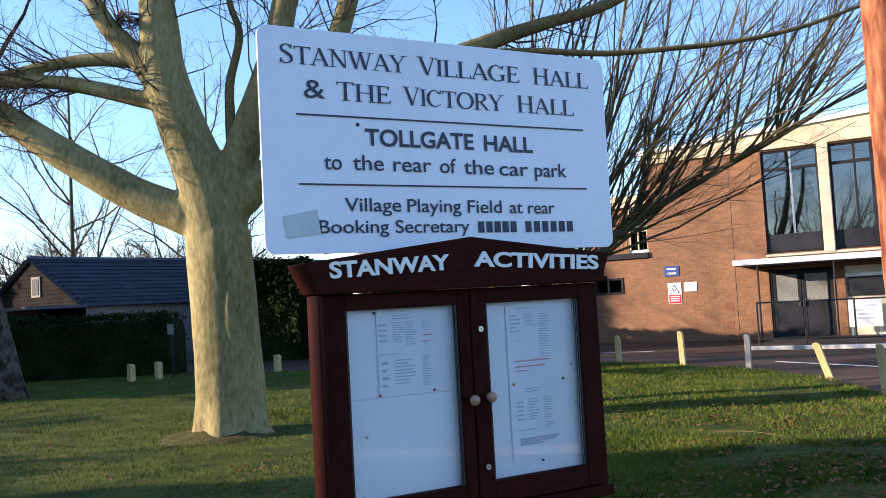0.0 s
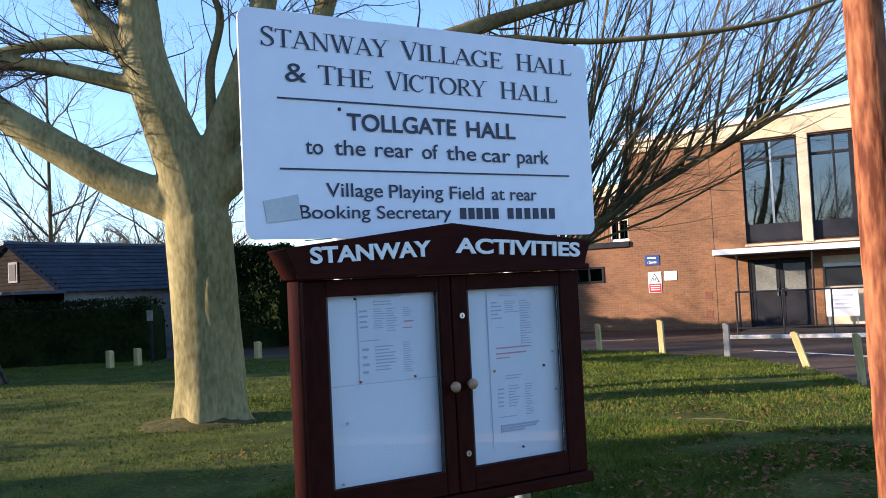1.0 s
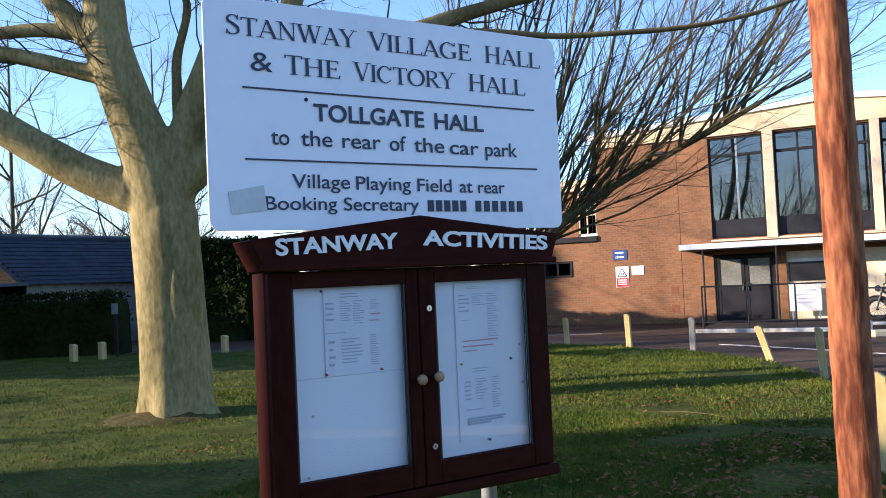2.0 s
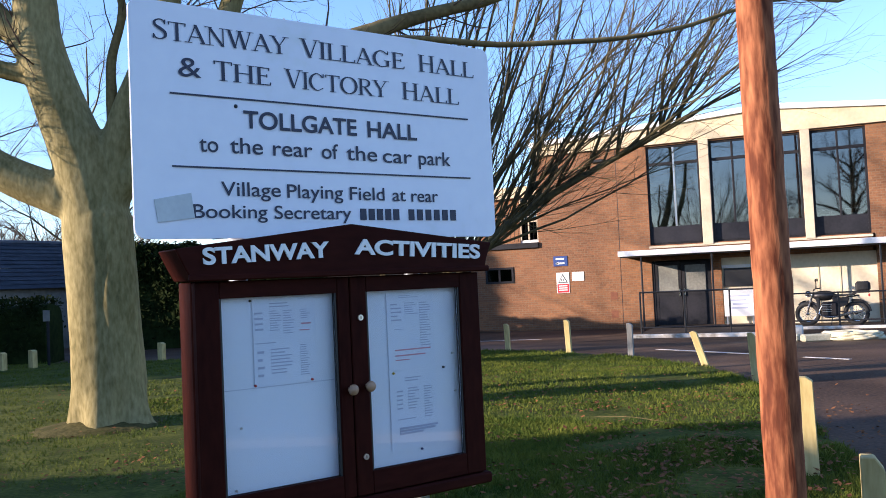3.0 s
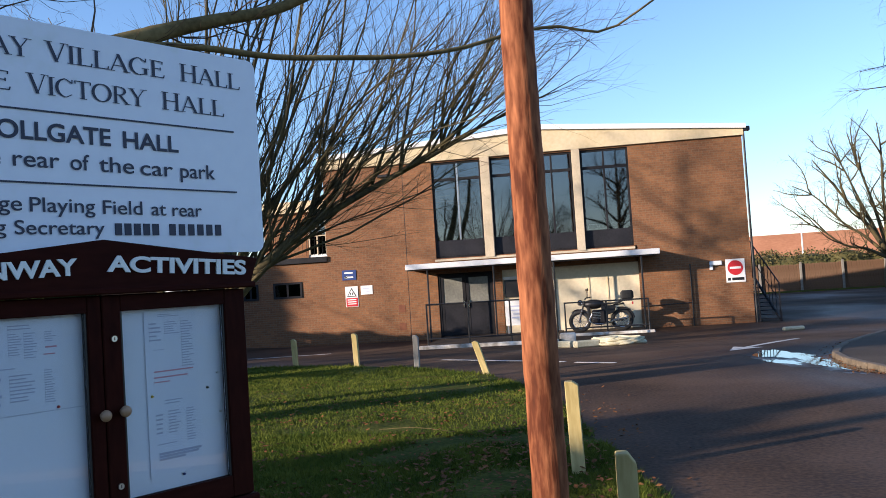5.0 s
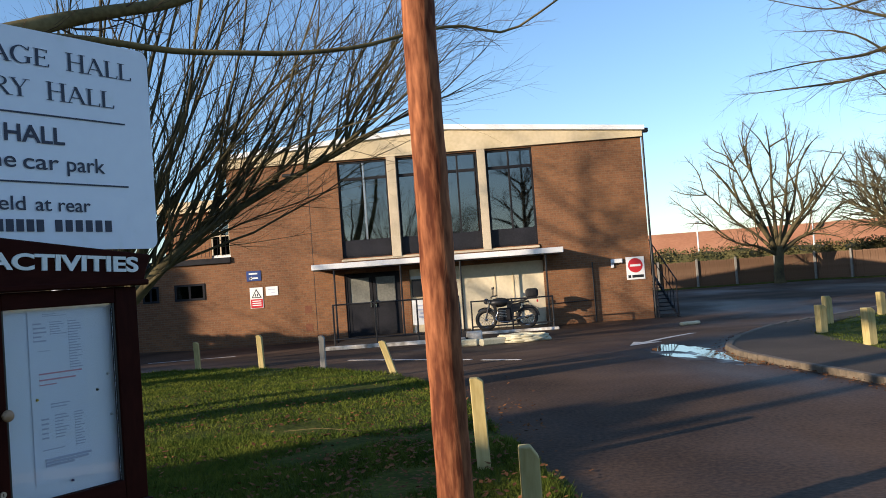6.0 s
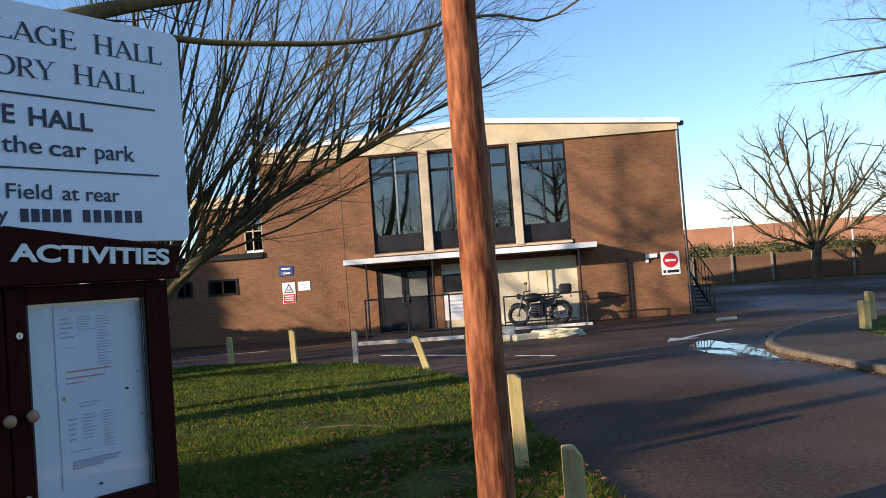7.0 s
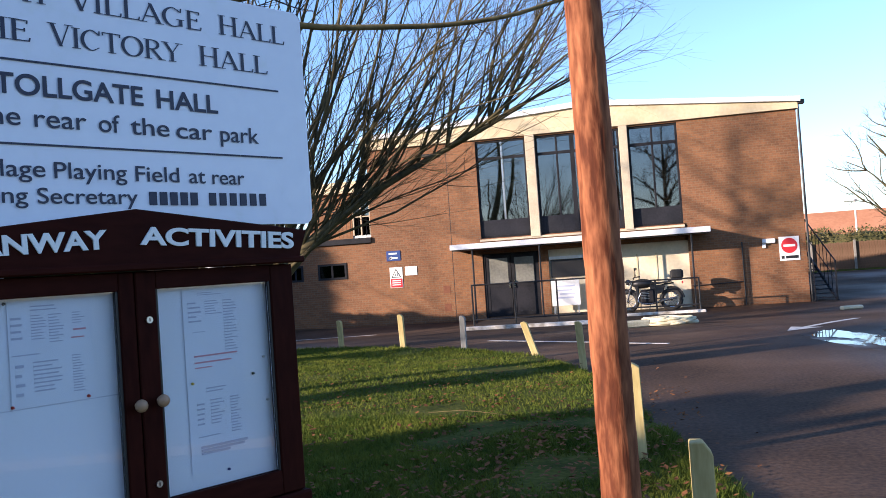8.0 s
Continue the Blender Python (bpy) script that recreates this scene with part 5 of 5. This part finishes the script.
# boughs that reach over the drive
rng = random.Random(61)
tr = thing("tree", pose(0, 0, 0), "bare tree with boughs reaching over the drive", "tree")
T, W = Tubes(), Tubes()
T.add(smooth_path([(11.5, 15.2, -0.1), (11.4, 15.2, 2.0), (11.6, 15.3, 5.0), (11.4, 15.4, 9.0)], 12), [0.3 - 0.018 * i for i in range(13)], 12)
for pts in ([(11.5, 15.3, 2.6), (9.6, 15.3, 4.3), (7.68, 15.2, 5.3), (7.13, 15.2, 5.52), (6.52, 15.2, 5.74), (5.91, 15.2, 6.1)],
            [(11.4, 15.3, 3.4), (9.2, 15.3, 4.7), (7.65, 15.2, 5.0), (6.79, 15.2, 4.84), (5.92, 15.2, 4.79), (4.87, 15.2, 4.64)],
            [(11.4, 15.3, 3.0), (9.0, 15.3, 4.3), (7.39, 15.2, 4.53), (6.47, 15.2, 4.42), (5.6, 15.2, 4.37), (4.68, 15.2, 4.33)],
            [(11.4, 15.3, 2.9), (8.8, 15.3, 3.9), (7.6, 15.2, 4.37), (7.19, 15.2, 4.87), (6.54, 15.2, 5.27), (5.56, 15.2, 5.35)],
            [(11.5, 15.3, 4.2), (9.3, 15.3, 5.3), (7.71, 15.2, 5.68), (7.06, 15.2, 5.81), (6.27, 15.2, 5.69), (5.11, 15.2, 5.99)],
            [(11.4, 15.3, 2.8), (9.0, 15.3, 3.3), (7.55, 15.2, 3.74), (7.22, 15.2, 4.12), (6.95, 15.2, 4.44)]):
    ln = smooth_path(pts, 20)
    T.add(ln, [0.06 * (1 - i / 20) ** 1.2 + 0.005 for i in range(21)], 7)
    twigs(W, rng, ln, 0.007, 1.0, 30, 1, 0.8, 0.02, 4, 0.4, 0.2)
part("trunk", T.mesh("trunk"), M_STEM, tr, "", True)
part("crown", W.mesh("crown"), M_STEM, tr, "bare twigs")


def foliage(name, x0, y0, x1, y1, thick, h, count, leaf, material, label, seed, rough=0.25, category="hedge"):
    """A hedge along a line: a dark uneven core and thousands of small leaves."""
    rng = np.random.default_rng(seed)
    t = thing(name, pose(0, 0, min(ground_z(x0, y0), ground_z(x1, y1))), label, category)
    a, c = Vector((x0, y0, 0)), Vector((x1, y1, 0))
    d = (c - a).normalized()
    n = Vector((-d.y, d.x, 0))
    ln = (c - a).length
    b = bmesh.new()
    nu, nv = max(6, int(ln / 0.5)), 14
    grid = []
    for i in range(nu + 1):
        row = []
        for j in range(nv + 1):
            w = math.pi * j / nv
            px = math.copysign(abs(math.cos(w)) ** 0.45, math.cos(w)) * thick * 0.42
            pz = abs(math.sin(w)) ** 0.45 * h * 0.94
            p = a + d * (ln * i / nu) + n * px + Vector((0, 0, pz - 0.05))
            k = 1 + rough * noise.noise((p.x * 0.8, p.y * 0.8, p.z * 0.9 + seed))
            row.append(b.verts.new(a + d * (ln * i / nu) + n * px * k + Vector((0, 0, (pz - 0.05) * (1 + rough * 0.5 * noise.noise((p.x * 0.5, p.y * 0.5, seed)))))))
        grid.append(row)
    for i in range(nu):
        for j in range(nv):
            b.faces.new((grid[i][j], grid[i][j + 1], grid[i + 1][j + 1], grid[i + 1][j]))
    b.faces.new(grid[0])
    b.faces.new(grid[-1][::-1])
    part("core", b, material, t)
    V, F = [], []
    for _ in range(count):
        i, j = rng.integers(0, nu + 1), rng.uniform(0, nv)
        w = math.pi * j / nv
        px = math.copysign(abs(math.cos(w)) ** 0.45, math.cos(w)) * thick * 0.46
        pz = abs(math.sin(w)) ** 0.45 * h
        u = rng.uniform(0, ln)
        q = a + d * u + n * px + Vector((0, 0, pz))
        k = 1 + rough * noise.noise((q.x * 0.8, q.y * 0.8, q.z * 0.9 + seed))
        q = a + d * u + n * px * k + Vector((0, 0, pz * (1 + rough * 0.5 * noise.noise((q.x * 0.5, q.y * 0.5, seed))))) + Vector(rng.normal(0, leaf * 0.8, 3))
        q.z = max(q.z, 0.02)
        e1 = Vector(rng.normal(0, 1, 3)).normalized() * leaf
        e2 = Vector(rng.normal(0, 1, 3)).normalized() * leaf * 0.6
        m = len(V)
        V += [tuple(q - e1), tuple(q + e2), tuple(q + e1), tuple(q - e2)]
        F.append((m, m + 1, m + 2, m + 3))
    me = bpy.data.meshes.new(name)
    me.from_pydata(V, [], F)
    part("leaves", me, material, t)
    return t


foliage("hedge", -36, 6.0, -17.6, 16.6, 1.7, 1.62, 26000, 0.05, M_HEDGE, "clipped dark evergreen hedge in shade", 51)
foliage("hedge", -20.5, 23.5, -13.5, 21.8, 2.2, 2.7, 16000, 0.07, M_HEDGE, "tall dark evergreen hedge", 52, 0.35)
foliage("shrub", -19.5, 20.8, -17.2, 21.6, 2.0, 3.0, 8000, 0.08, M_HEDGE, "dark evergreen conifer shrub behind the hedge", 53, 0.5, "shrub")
foliage("hedge", 10, 62, 60, 61, 3, 2.4, 15000, 0.10, M_SCRUB, "brown and green scrub beyond the fence", 54, 0.6)
foliage("hedge", 30, 49.0, 60, 46.0, 4, 3.6, 7000, 0.16, M_HEDGE, "dark evergreen shrubs by the fence", 55, 0.5)
# the next five are unseen, added only for the shade they cast
foliage("hedge", -36, 6.5, -9.0, -11.7, 2.4, 3.5, 9000, 0.12, M_HEDGE, "tall dark hedge added out of view to shade the foreground lawn", 57, 0.6)
foliage("hedge", -32.1, 10.6, -19.9, 7.9, 1.6, 4.2, 9000, 0.12, M_HEDGE, "tall dark evergreen screen added out of view to shade the left lawn", 59, 0.5)
foliage("shrub", -19.8, -5.9, -18.3, -7.2, 2.2, 4.75, 6000, 0.12, M_HEDGE, "dense dark evergreen shrub added out of view to shade the drive's edge", 60, 0.5, "shrub")
foliage("shade_yew", -21.2, -4.6, -19.1, -7.6, 2.6, 5.9, 9000, 0.12, M_HEDGE, "tall dense dark yew added out of view to shade the lawn", 58, 0.75, "tree")
foliage("hedge", -41.9, 7.6, -46.5, 13.6, 3.2, 11.2, 9000, 0.2, M_HEDGE, "very tall dense evergreen screen added out of view to shade the wing", 63, 0.25)
foliage("hedge", -60, -24, 60, -26, 3, 3.0, 9000, 0.2, M_HEDGE, "dark roadside hedge across the road", 56, 0.4)

# ---------------- barn, fence, far roofs ----------------
bn = thing("barn", pose(-22.5, 17.45, 0, 0, 0, 85), "old dark weatherboarded barn with a slate roof", "barn")
BW, BE, BR = 5.5, 2.05, 3.6                  # width, eaves, ridge
part("side_wall", box(0.2, 0.1, -0.05, 16.0, 0.3, BE), M_BARNWALL, bn, "pale rendered side wall")
part("side_wall", box(0.2, BW - 0.3, -0.05, 16.0, BW - 0.1, BE), M_BARNWALL, bn)
for xx in (0.2, 15.9):
    g = bmesh.new()
    f = g.faces.new([g.verts.new(p) for p in ((xx, 0.1, -0.05), (xx, BW - 0.1, -0.05), (xx, BW - 0.1, BE), (xx, BW / 2, BR - 0.06), (xx, 0.1, BE))])
    bmesh.ops.solidify(g, geom=g.faces[:], thickness=0.1)
    part("gable_wall", g, M_WEATHERBOARD, bn, "dark weatherboarded gable")
for k in range(11):
    zb = 2.0 + 0.135 * k
    hw = (BW / 2 - 0.12) * (BR - 0.06 - zb) / (BR - 0.06 - BE)
    if hw > 0.1:
        part("weatherboard", box(0.03, BW / 2 - hw, zb, 0.07, BW / 2 + hw, zb + 0.128, 0.004), M_WEATHERBOARD, bn)
for k in range(12):
    u0, u1 = k / 12, (k + 1.12) / 12
    for sgn in (-1, 1):
        hb = BW / 2 + 0.15
        y0, y1 = BW / 2 + sgn * hb * (1 - u0), BW / 2 + sgn * hb * (1 - u1)
        z0, z1 = BE - 0.1 + (BR - BE + 0.1) * u0 + 0.02, BE - 0.1 + (BR - BE + 0.1) * u1
        b = bmesh.new()
        vs = [b.verts.new(p) for p in ((-0.15, y0, z0), (16.2, y0, z0), (16.2, y1, z1), (-0.15, y1, z1))]
        f = b.faces.new(vs if sgn < 0 else vs[::-1])
        bmesh.ops.solidify(b, geom=[f], thickness=0.02)
        part("slate_course", b, M_SLATE, bn)
part("ridge", tube([(-0.15, BW / 2, BR + 0.02), (16.2, BW / 2, BR + 0.02)], 0.07), M_SLATE, bn)
wv = part("window", box(-0.02, 2.2, 2.35, 0.025, 2.7, 3.0), M_BARNWALL, bn)
part("pane", box(-0.035, 2.27, 2.42, -0.024, 2.63, 2.93), M_PANEL, wv)
part("lean_to_roof", box(-1.6, -0.3, 1.93, 0.0, BW + 0.3, 2.02), M_SLATE, bn)
part("lean_to_wall", box(-1.5, 0.0, -0.05, -1.4, BW, 1.93), M_WEATHERBOARD, bn)

fn = thing("board_fence", pose(0, 0, -0.22), "tall weathered close-board fence with concrete posts", "fence")
board_me = mesh_of(box(-0.075, -0.012, 0.05, 0.075, 0.012, 1.72), "board")
board_me.materials.append(M_FENCE)
post_me = mesh_of(box(-0.07, -0.07, -0.1, 0.07, 0.07, 1.85, 0.01), "fence_post")
post_me.materials.append(M_BARNWALL)
FL = [Vector((4, 59.2, 0)), Vector((21.5, 58.0, 0)), Vector((29, 49.5, 0)), Vector((50, 45.0, 0))]
s = 0.0
n = 0
rng = random.Random(2)
while s < 48 and n < 290:
    p, d = along(FL, s)
    a = math.degrees(math.atan2(d.y, d.x))
    o = new("board", board_me)
    o.parent = fn
    o.matrix_world = pose(p.x, p.y, -0.22 + rng.uniform(-0.02, 0.02), 0, rng.uniform(-0.4, 0.4), a)
    if n % 16 == 0:
        o = new("post", post_me)
        o.parent = fn
        o.matrix_world = pose(p.x + 0.1 * d.y, p.y - 0.1 * d.x, -0.22, 0, 0, a)
    s += 0.156
    n += 1
solid("verge", slab([(4, 58.9), (21.5, 57.7), (29, 49.2), (50, 44.7), (50, 43.2), (28.3, 47.6), (20.8, 56.0), (4, 57.2)], -0.27, -0.17), M_LAWN, "rough grass verge along the board fence", "verge", "structure")
for x, y, l, turn in ((14, 84, 30, -4), (46, 80, 26, 6)):
    h = thing("house", pose(x, y, -0.28, 0, 0, turn), "distant long house with an orange tiled roof", "house")
    part("wall", box(0, 0, -0.1, l, 8, 2.3), M_BARNWALL, h)
    g = prism([(-0.4, 2.25), (8.4, 2.25), (4, 4.7)], -0.4, l + 0.4)
    for v in g.verts:
        v.co = Vector((v.co.y, v.co.x, v.co.z))
    bmesh.ops.recalc_face_normals(g, faces=g.faces[:])
    part("roof", g, M_TILE, h, "orange tiled roof")
for x, y in ((23.0, 62.0), (16.0, 66)):
    t = thing("lamp_post", pose(x, y, -0.28), "slim pale lamp post beyond the fence", "lamp post")
    part("pole", tube([(0, 0, -0.1), (0, 0, 4.6)], [0.08, 0.05]), M_WHITE, t)
    part("lantern", box(-0.12, -0.3, 4.6, 0.12, 0.1, 4.75, 0.03), M_GALV, t)

# ---------------- drive markings, puddle, hoses ----------------
ad, an = Vector((0.59, 0.81)), Vector((-0.81, 0.59))
tip = Vector((2.75, 17.0))
outline = [tip, tip + ad * 0.75 - an * 0.30, tip + ad * 0.70 - an * 0.06, tip + ad * 3.0 - an * 0.06, tip + ad * 3.0 + an * 0.06, tip + ad * 0.70 + an * 0.06, tip + ad * 0.75 + an * 0.30]
b = sink(slab([(p.x, p.y) for p in outline], 0.002, 0.006))
solid("road_arrow", b, M_ROADPAINT, "worn white arrow painted on the drive", "road marking", "structure")
for x0, y0, x1, y1 in ((-2.9, 18.2, -0.3, 16.4), (-0.1, 16.2, 0.6, 15.75), (-9.5, 24.0, -7.2, 24.6)):
    d = Vector((x1 - x0, y1 - y0)).normalized()
    n = Vector((-d.y, d.x)) * 0.05
    solid("road_line", sink(slab([(x0 - n.x, y0 - n.y), (x1 - n.x, y1 - n.y), (x1 + n.x, y1 + n.y), (x0 + n.x, y0 + n.y)], 0.002, 0.006)), M_ROADPAINT, "worn white bay line on the asphalt", "road marking", "structure")
rng = random.Random(8)


def puddle(cx, cy, rx, ry, turn, seed, wet=True):
    pts = []
    for k in range(90):
        a = 2 * math.pi * k / 90
        r = 1 + 0.5 * noise.noise((math.cos(a) * 1.6 + seed, math.sin(a) * 1.6, seed)) + 0.35 * noise.noise((math.cos(a) * 5 + seed, math.sin(a) * 5, seed))
        u, v = rx * r * math.cos(a), ry * r * math.sin(a)
        pts.append((cx + u * math.cos(turn) - v * math.sin(turn), cy + u * math.sin(turn) + v * math.cos(turn)))
    if wet:
        solid("puddle", slab(pts, 0.001, 0.0045 + 0.0002 * seed), M_WATER, "shallow puddle mirroring the sky", "puddle", "structure")
    else:
        solid("damp_patch", slab(pts, 0.0005, 0.0024 + 0.0001 * seed), M_DAMP, "damp patch drying on the asphalt", "damp patch", "structure")


puddle(3.45, 15.8, 0.36, 0.72, 0.2, 1)
puddle(3.72, 14.2, 0.26, 0.9, 0.1, 5)
puddle(3.2, 14.6, 0.16, 0.5, 0.3, 9)
puddle(3.05, 15.9, 0.10, 0.3, -0.2, 3)
puddle(3.95, 13.2, 0.18, 0.6, 0.1, 7)
puddle(4.15, 12.3, 0.10, 0.4, 0.0, 11)
puddle(3.45, 14.7, 0.5, 1.7, 0.15, 4, False)

hs = thing("hose_coil", pose(0.85, 20.9, ground_z(0.85, 20.9)), "coiled pale hose lying on the asphalt", "hose")
T = Tubes()
cp = []
for k in range(140):
    a = k * 0.26
    r = 0.62 + 0.06 * math.sin(k * 1.7) - 0.0008 * k
    cp.append((r * math.cos(a), r * 0.62 * math.sin(a), 0.04 + 0.0011 * k + 0.01 * math.sin(k)))
T.add(cp, [0.03] * len(cp), 6)
part("coil", T.mesh("coil"), M_HOSE, hs, "", True)
for x, y, l in ((-0.42, 20.9, 0.45), (0.12, 20.6, 0.6)):
    t = thing("kerb_block", pose(x, y, ground_z(x, y), 0, 0, rng.uniform(-25, 25)), "loose pale concrete block on the asphalt", "block", "loose blocks")
    part("block", box(-l / 2, -0.12, 0, l / 2, 0.12, 0.16, 0.03), M_HOSE, t)
t = thing("loose_plank", pose(5.6, 24.5, ground_z(5.6, 24.5), 0, 0, 20), "short pale plank lying on the asphalt", "debris")
part("block", box(-0.3, -0.08, 0, 0.3, 0.08, 0.1, 0.03), M_HOSE, t)

# ---------------- motorbike ----------------
mb = thing("motorbike", pose(0.66, FY - 0.95, -0.165, 0, 0, -4), "black and silver motorbike with a black top box", "motorbike")


def wheel(x):
    R = 0.29
    t = Tubes()
    ring = [(x + R * math.cos(2 * math.pi * k / 32), 0, R + 0.03 + R * math.sin(2 * math.pi * k / 32)) for k in range(33)]
    t.add(ring, [0.06] * 33, 8, cap=False)
    w = part("wheel", t.mesh("tyre"), M_RUBBER, mb, "black tyre", True)
    t = Tubes()
    ring = [(x + 0.235 * math.cos(2 * math.pi * k / 32), 0, R + 0.03 + 0.235 * math.sin(2 * math.pi * k / 32)) for k in range(33)]
    t.add(ring, [0.02] * 33, 6, cap=False)
    for k in range(12):
        a = 2 * math.pi * k / 12
        t.add([(x, 0.03 * (-1) ** k, R + 0.03), (x + 0.23 * math.cos(a), 0, R + 0.03 + 0.23 * math.sin(a))], [0.006, 0.006], 4)
    t.add([(x, -0.06, R + 0.03), (x, 0.06, R + 0.03)], [0.045, 0.045], 10)
    part("rim", t.mesh("rim"), M_CHROME, w, "", True)


wheel(-0.68)
wheel(0.62)
part("fork", tube([(-0.70, -0.09, 0.32), (-0.50, -0.09, 0.95)], 0.025), M_CHROME, mb)
part("fork", tube([(-0.70, 0.09, 0.32), (-0.50, 0.09, 0.95)], 0.025), M_CHROME, mb)
part("handlebar", tube(smooth_path([(-0.30, -0.38, 1.06), (-0.46, -0.2, 1.04), (-0.48, 0, 0.98), (-0.46, 0.2, 1.04), (-0.30, 0.38, 1.06)], 12), 0.014), M_BLACK, mb)
for sgn in (-1, 1):
    part("mirror_stalk", tube([(-0.42, 0.28 * sgn, 1.05), (-0.40, 0.36 * sgn, 1.26)], 0.008), M_BLACK, mb)
    b = bmesh.new()
    bmesh.ops.create_uvsphere(b, u_segments=12, v_segments=8, radius=0.07, matrix=Matrix.Translation((-0.40, 0.38 * sgn, 1.30)) @ Matrix.Diagonal((0.35, 1, 0.7, 1)))
    part("mirror", b, M_BLACK, mb, "", True)


def blob(name, c, s, material, label=""):
    b = bmesh.new()
    bmesh.ops.create_uvsphere(b, u_segments=18, v_segments=12, radius=1, matrix=Matrix.Translation(c) @ Matrix.Diagonal((*s, 1)))
    return part(name, b, material, mb, label, True)


blob("headlight", (-0.64, 0, 0.90), (0.10, 0.10, 0.10), M_CHROME, "round chrome headlight")
blob("fuel_tank", (-0.22, 0, 0.84), (0.33, 0.17, 0.15), M_BLACK, "black fuel tank")
part("seat", prism([(0.0, 0.78), (0.62, 0.84), (0.66, 0.90), (0.30, 0.86), (0.05, 0.88)], -0.12, 0.12, None, 0.02), M_RUBBER, mb)
part("radiator", box(-0.42, -0.17, 0.40, -0.33, 0.17, 0.78, 0.02), M_BLACK, mb)
part("side_panel", prism([(0.02, 0.45), (0.40, 0.55), (0.46, 0.76), (0.0, 0.80)], -0.14, 0.14, None, 0.02), M_BLACK, mb)
part("engine", box(-0.30, -0.19, 0.24, 0.14, 0.19, 0.66, 0.05), M_DARKFRAME, mb, "dark finned engine")
for k in range(5):
    part("engine_fin", box(-0.27, -0.20, 0.38 + 0.05 * k, -0.02, 0.20, 0.392 + 0.05 * k), M_STEEL, mb)
part("frame", tube(smooth_path([(-0.50, 0, 0.92), (-0.36, 0, 0.55), (-0.28, 0, 0.25), (0.12, 0, 0.25), (0.25, 0, 0.72), (0.72, 0, 0.82)], 18), 0.026), M_BLACK, mb)
part("swing_arm", tube([(0.12, -0.1, 0.38), (0.62, -0.1, 0.32)], 0.025), M_BLACK, mb)
part("exhaust", tube(smooth_path([(-0.28, -0.15, 0.55), (-0.36, -0.17, 0.30), (0.0, -0.18, 0.22), (0.35, -0.18, 0.30), (0.80, -0.19, 0.38)], 14), [0.02] * 9 + [0.04] * 6), M_CHROME, mb, "chrome exhaust")
part("mudguard", tube([(-0.68 + 0.36 * math.cos(a), 0, 0.32 + 0.36 * math.sin(a)) for a in [0.5 + 0.15 * k for k in range(13)]], 0.035, 6), M_CHROME, mb)
part("rear_mudguard", tube([(0.62 + 0.37 * math.cos(a), 0, 0.32 + 0.37 * math.sin(a)) for a in [0.1 + 0.15 * k for k in range(13)]], 0.035, 6), M_BLACK, mb)
part("top_box", box(0.62, -0.2, 0.93, 1.02, 0.2, 1.22, 0.06), M_RUBBER, mb, "black plastic top box")
part("rack", box(0.55, -0.12, 0.89, 0.98, 0.12, 0.928), M_BLACK, mb)
part("tail_light", box(0.95, -0.06, 0.78, 1.0, 0.06, 0.86, 0.01), M_RED, mb)
part("side_stand", tube([(0.0, -0.1, 0.3), (-0.05, -0.24, 0.0)], 0.012), M_BLACK, mb)

# ---------------- fallen leaves and sticks ----------------
rng = np.random.default_rng(17)
V, F = [], []
for k in range(7600):
    if k >= 2600:
        x, y = rng.uniform(-6, 0.6), 3.2 + 8.5 * rng.random() ** 1.3
        if noise.noise((x * 1.1, y * 1.1, 2)) < rng.uniform(-0.35, 0.35):
            continue
    elif k < 650:
        x, y = rng.normal(-0.75, 0.6), rng.normal(7.0, 0.9)
    elif k < 1500:
        x, y = rng.uniform(-5, 0.3), rng.uniform(4, 14)
    elif k < 2000:
        x, y = rng.uniform(-12, -3), rng.uniform(4, 12)
    else:
        p, d = along(kl, rng.uniform(14, 26))
        x, y = p.x - abs(rng.normal(0.12, 0.12)) - 0.06, p.y
    if (k < 2000 or k >= 2600) and edge_dist(LAWN, x, y) < 0:
        z = 0.006
    else:
        z = 0.088 if k < 2000 or k >= 2600 else 0.012
    s_ = rng.uniform(0.014, 0.030) if k >= 650 else rng.uniform(0.016, 0.036)
    a = rng.uniform(0, 6.28)
    e1, e2 = Vector((math.cos(a), math.sin(a), rng.uniform(-0.3, 0.5))) * s_, Vector((-math.sin(a), math.cos(a), rng.uniform(-0.3, 0.5))) * s_ * 0.6
    c = Vector((x, y, z + 0.01))
    n = len(V)
    V += [tuple(c - e1), tuple(c + e2), tuple(c + e1), tuple(c - e2)]
    F.append((n, n + 1, n + 2, n + 3))
me = bpy.data.meshes.new("fallen_leaves")
me.from_pydata(V, [], F)
tagged(part("fallen_leaves", me, M_LEAF), "brown fallen leaves scattered over grass and gutter", "leaves", "", "stuff")
for x, y, l, a in ((-2.1, 9.0, 0.9, -20), (-3.0, 13.6, 0.8, 30), (-1.0, 8.0, 0.4, 10)):
    tagged(part("stick", tube(smooth_path([(x, y, 0.09), (x + l * 0.5 * math.cos(radians(a)), y + l * 0.5 * math.sin(radians(a)), 0.12), (x + l * math.cos(radians(a)), y + l * math.sin(radians(a)), 0.09)], 6), 0.003, 5), M_BOUGH), "thin pale fallen stick on the grass", "stick", "fallen sticks")
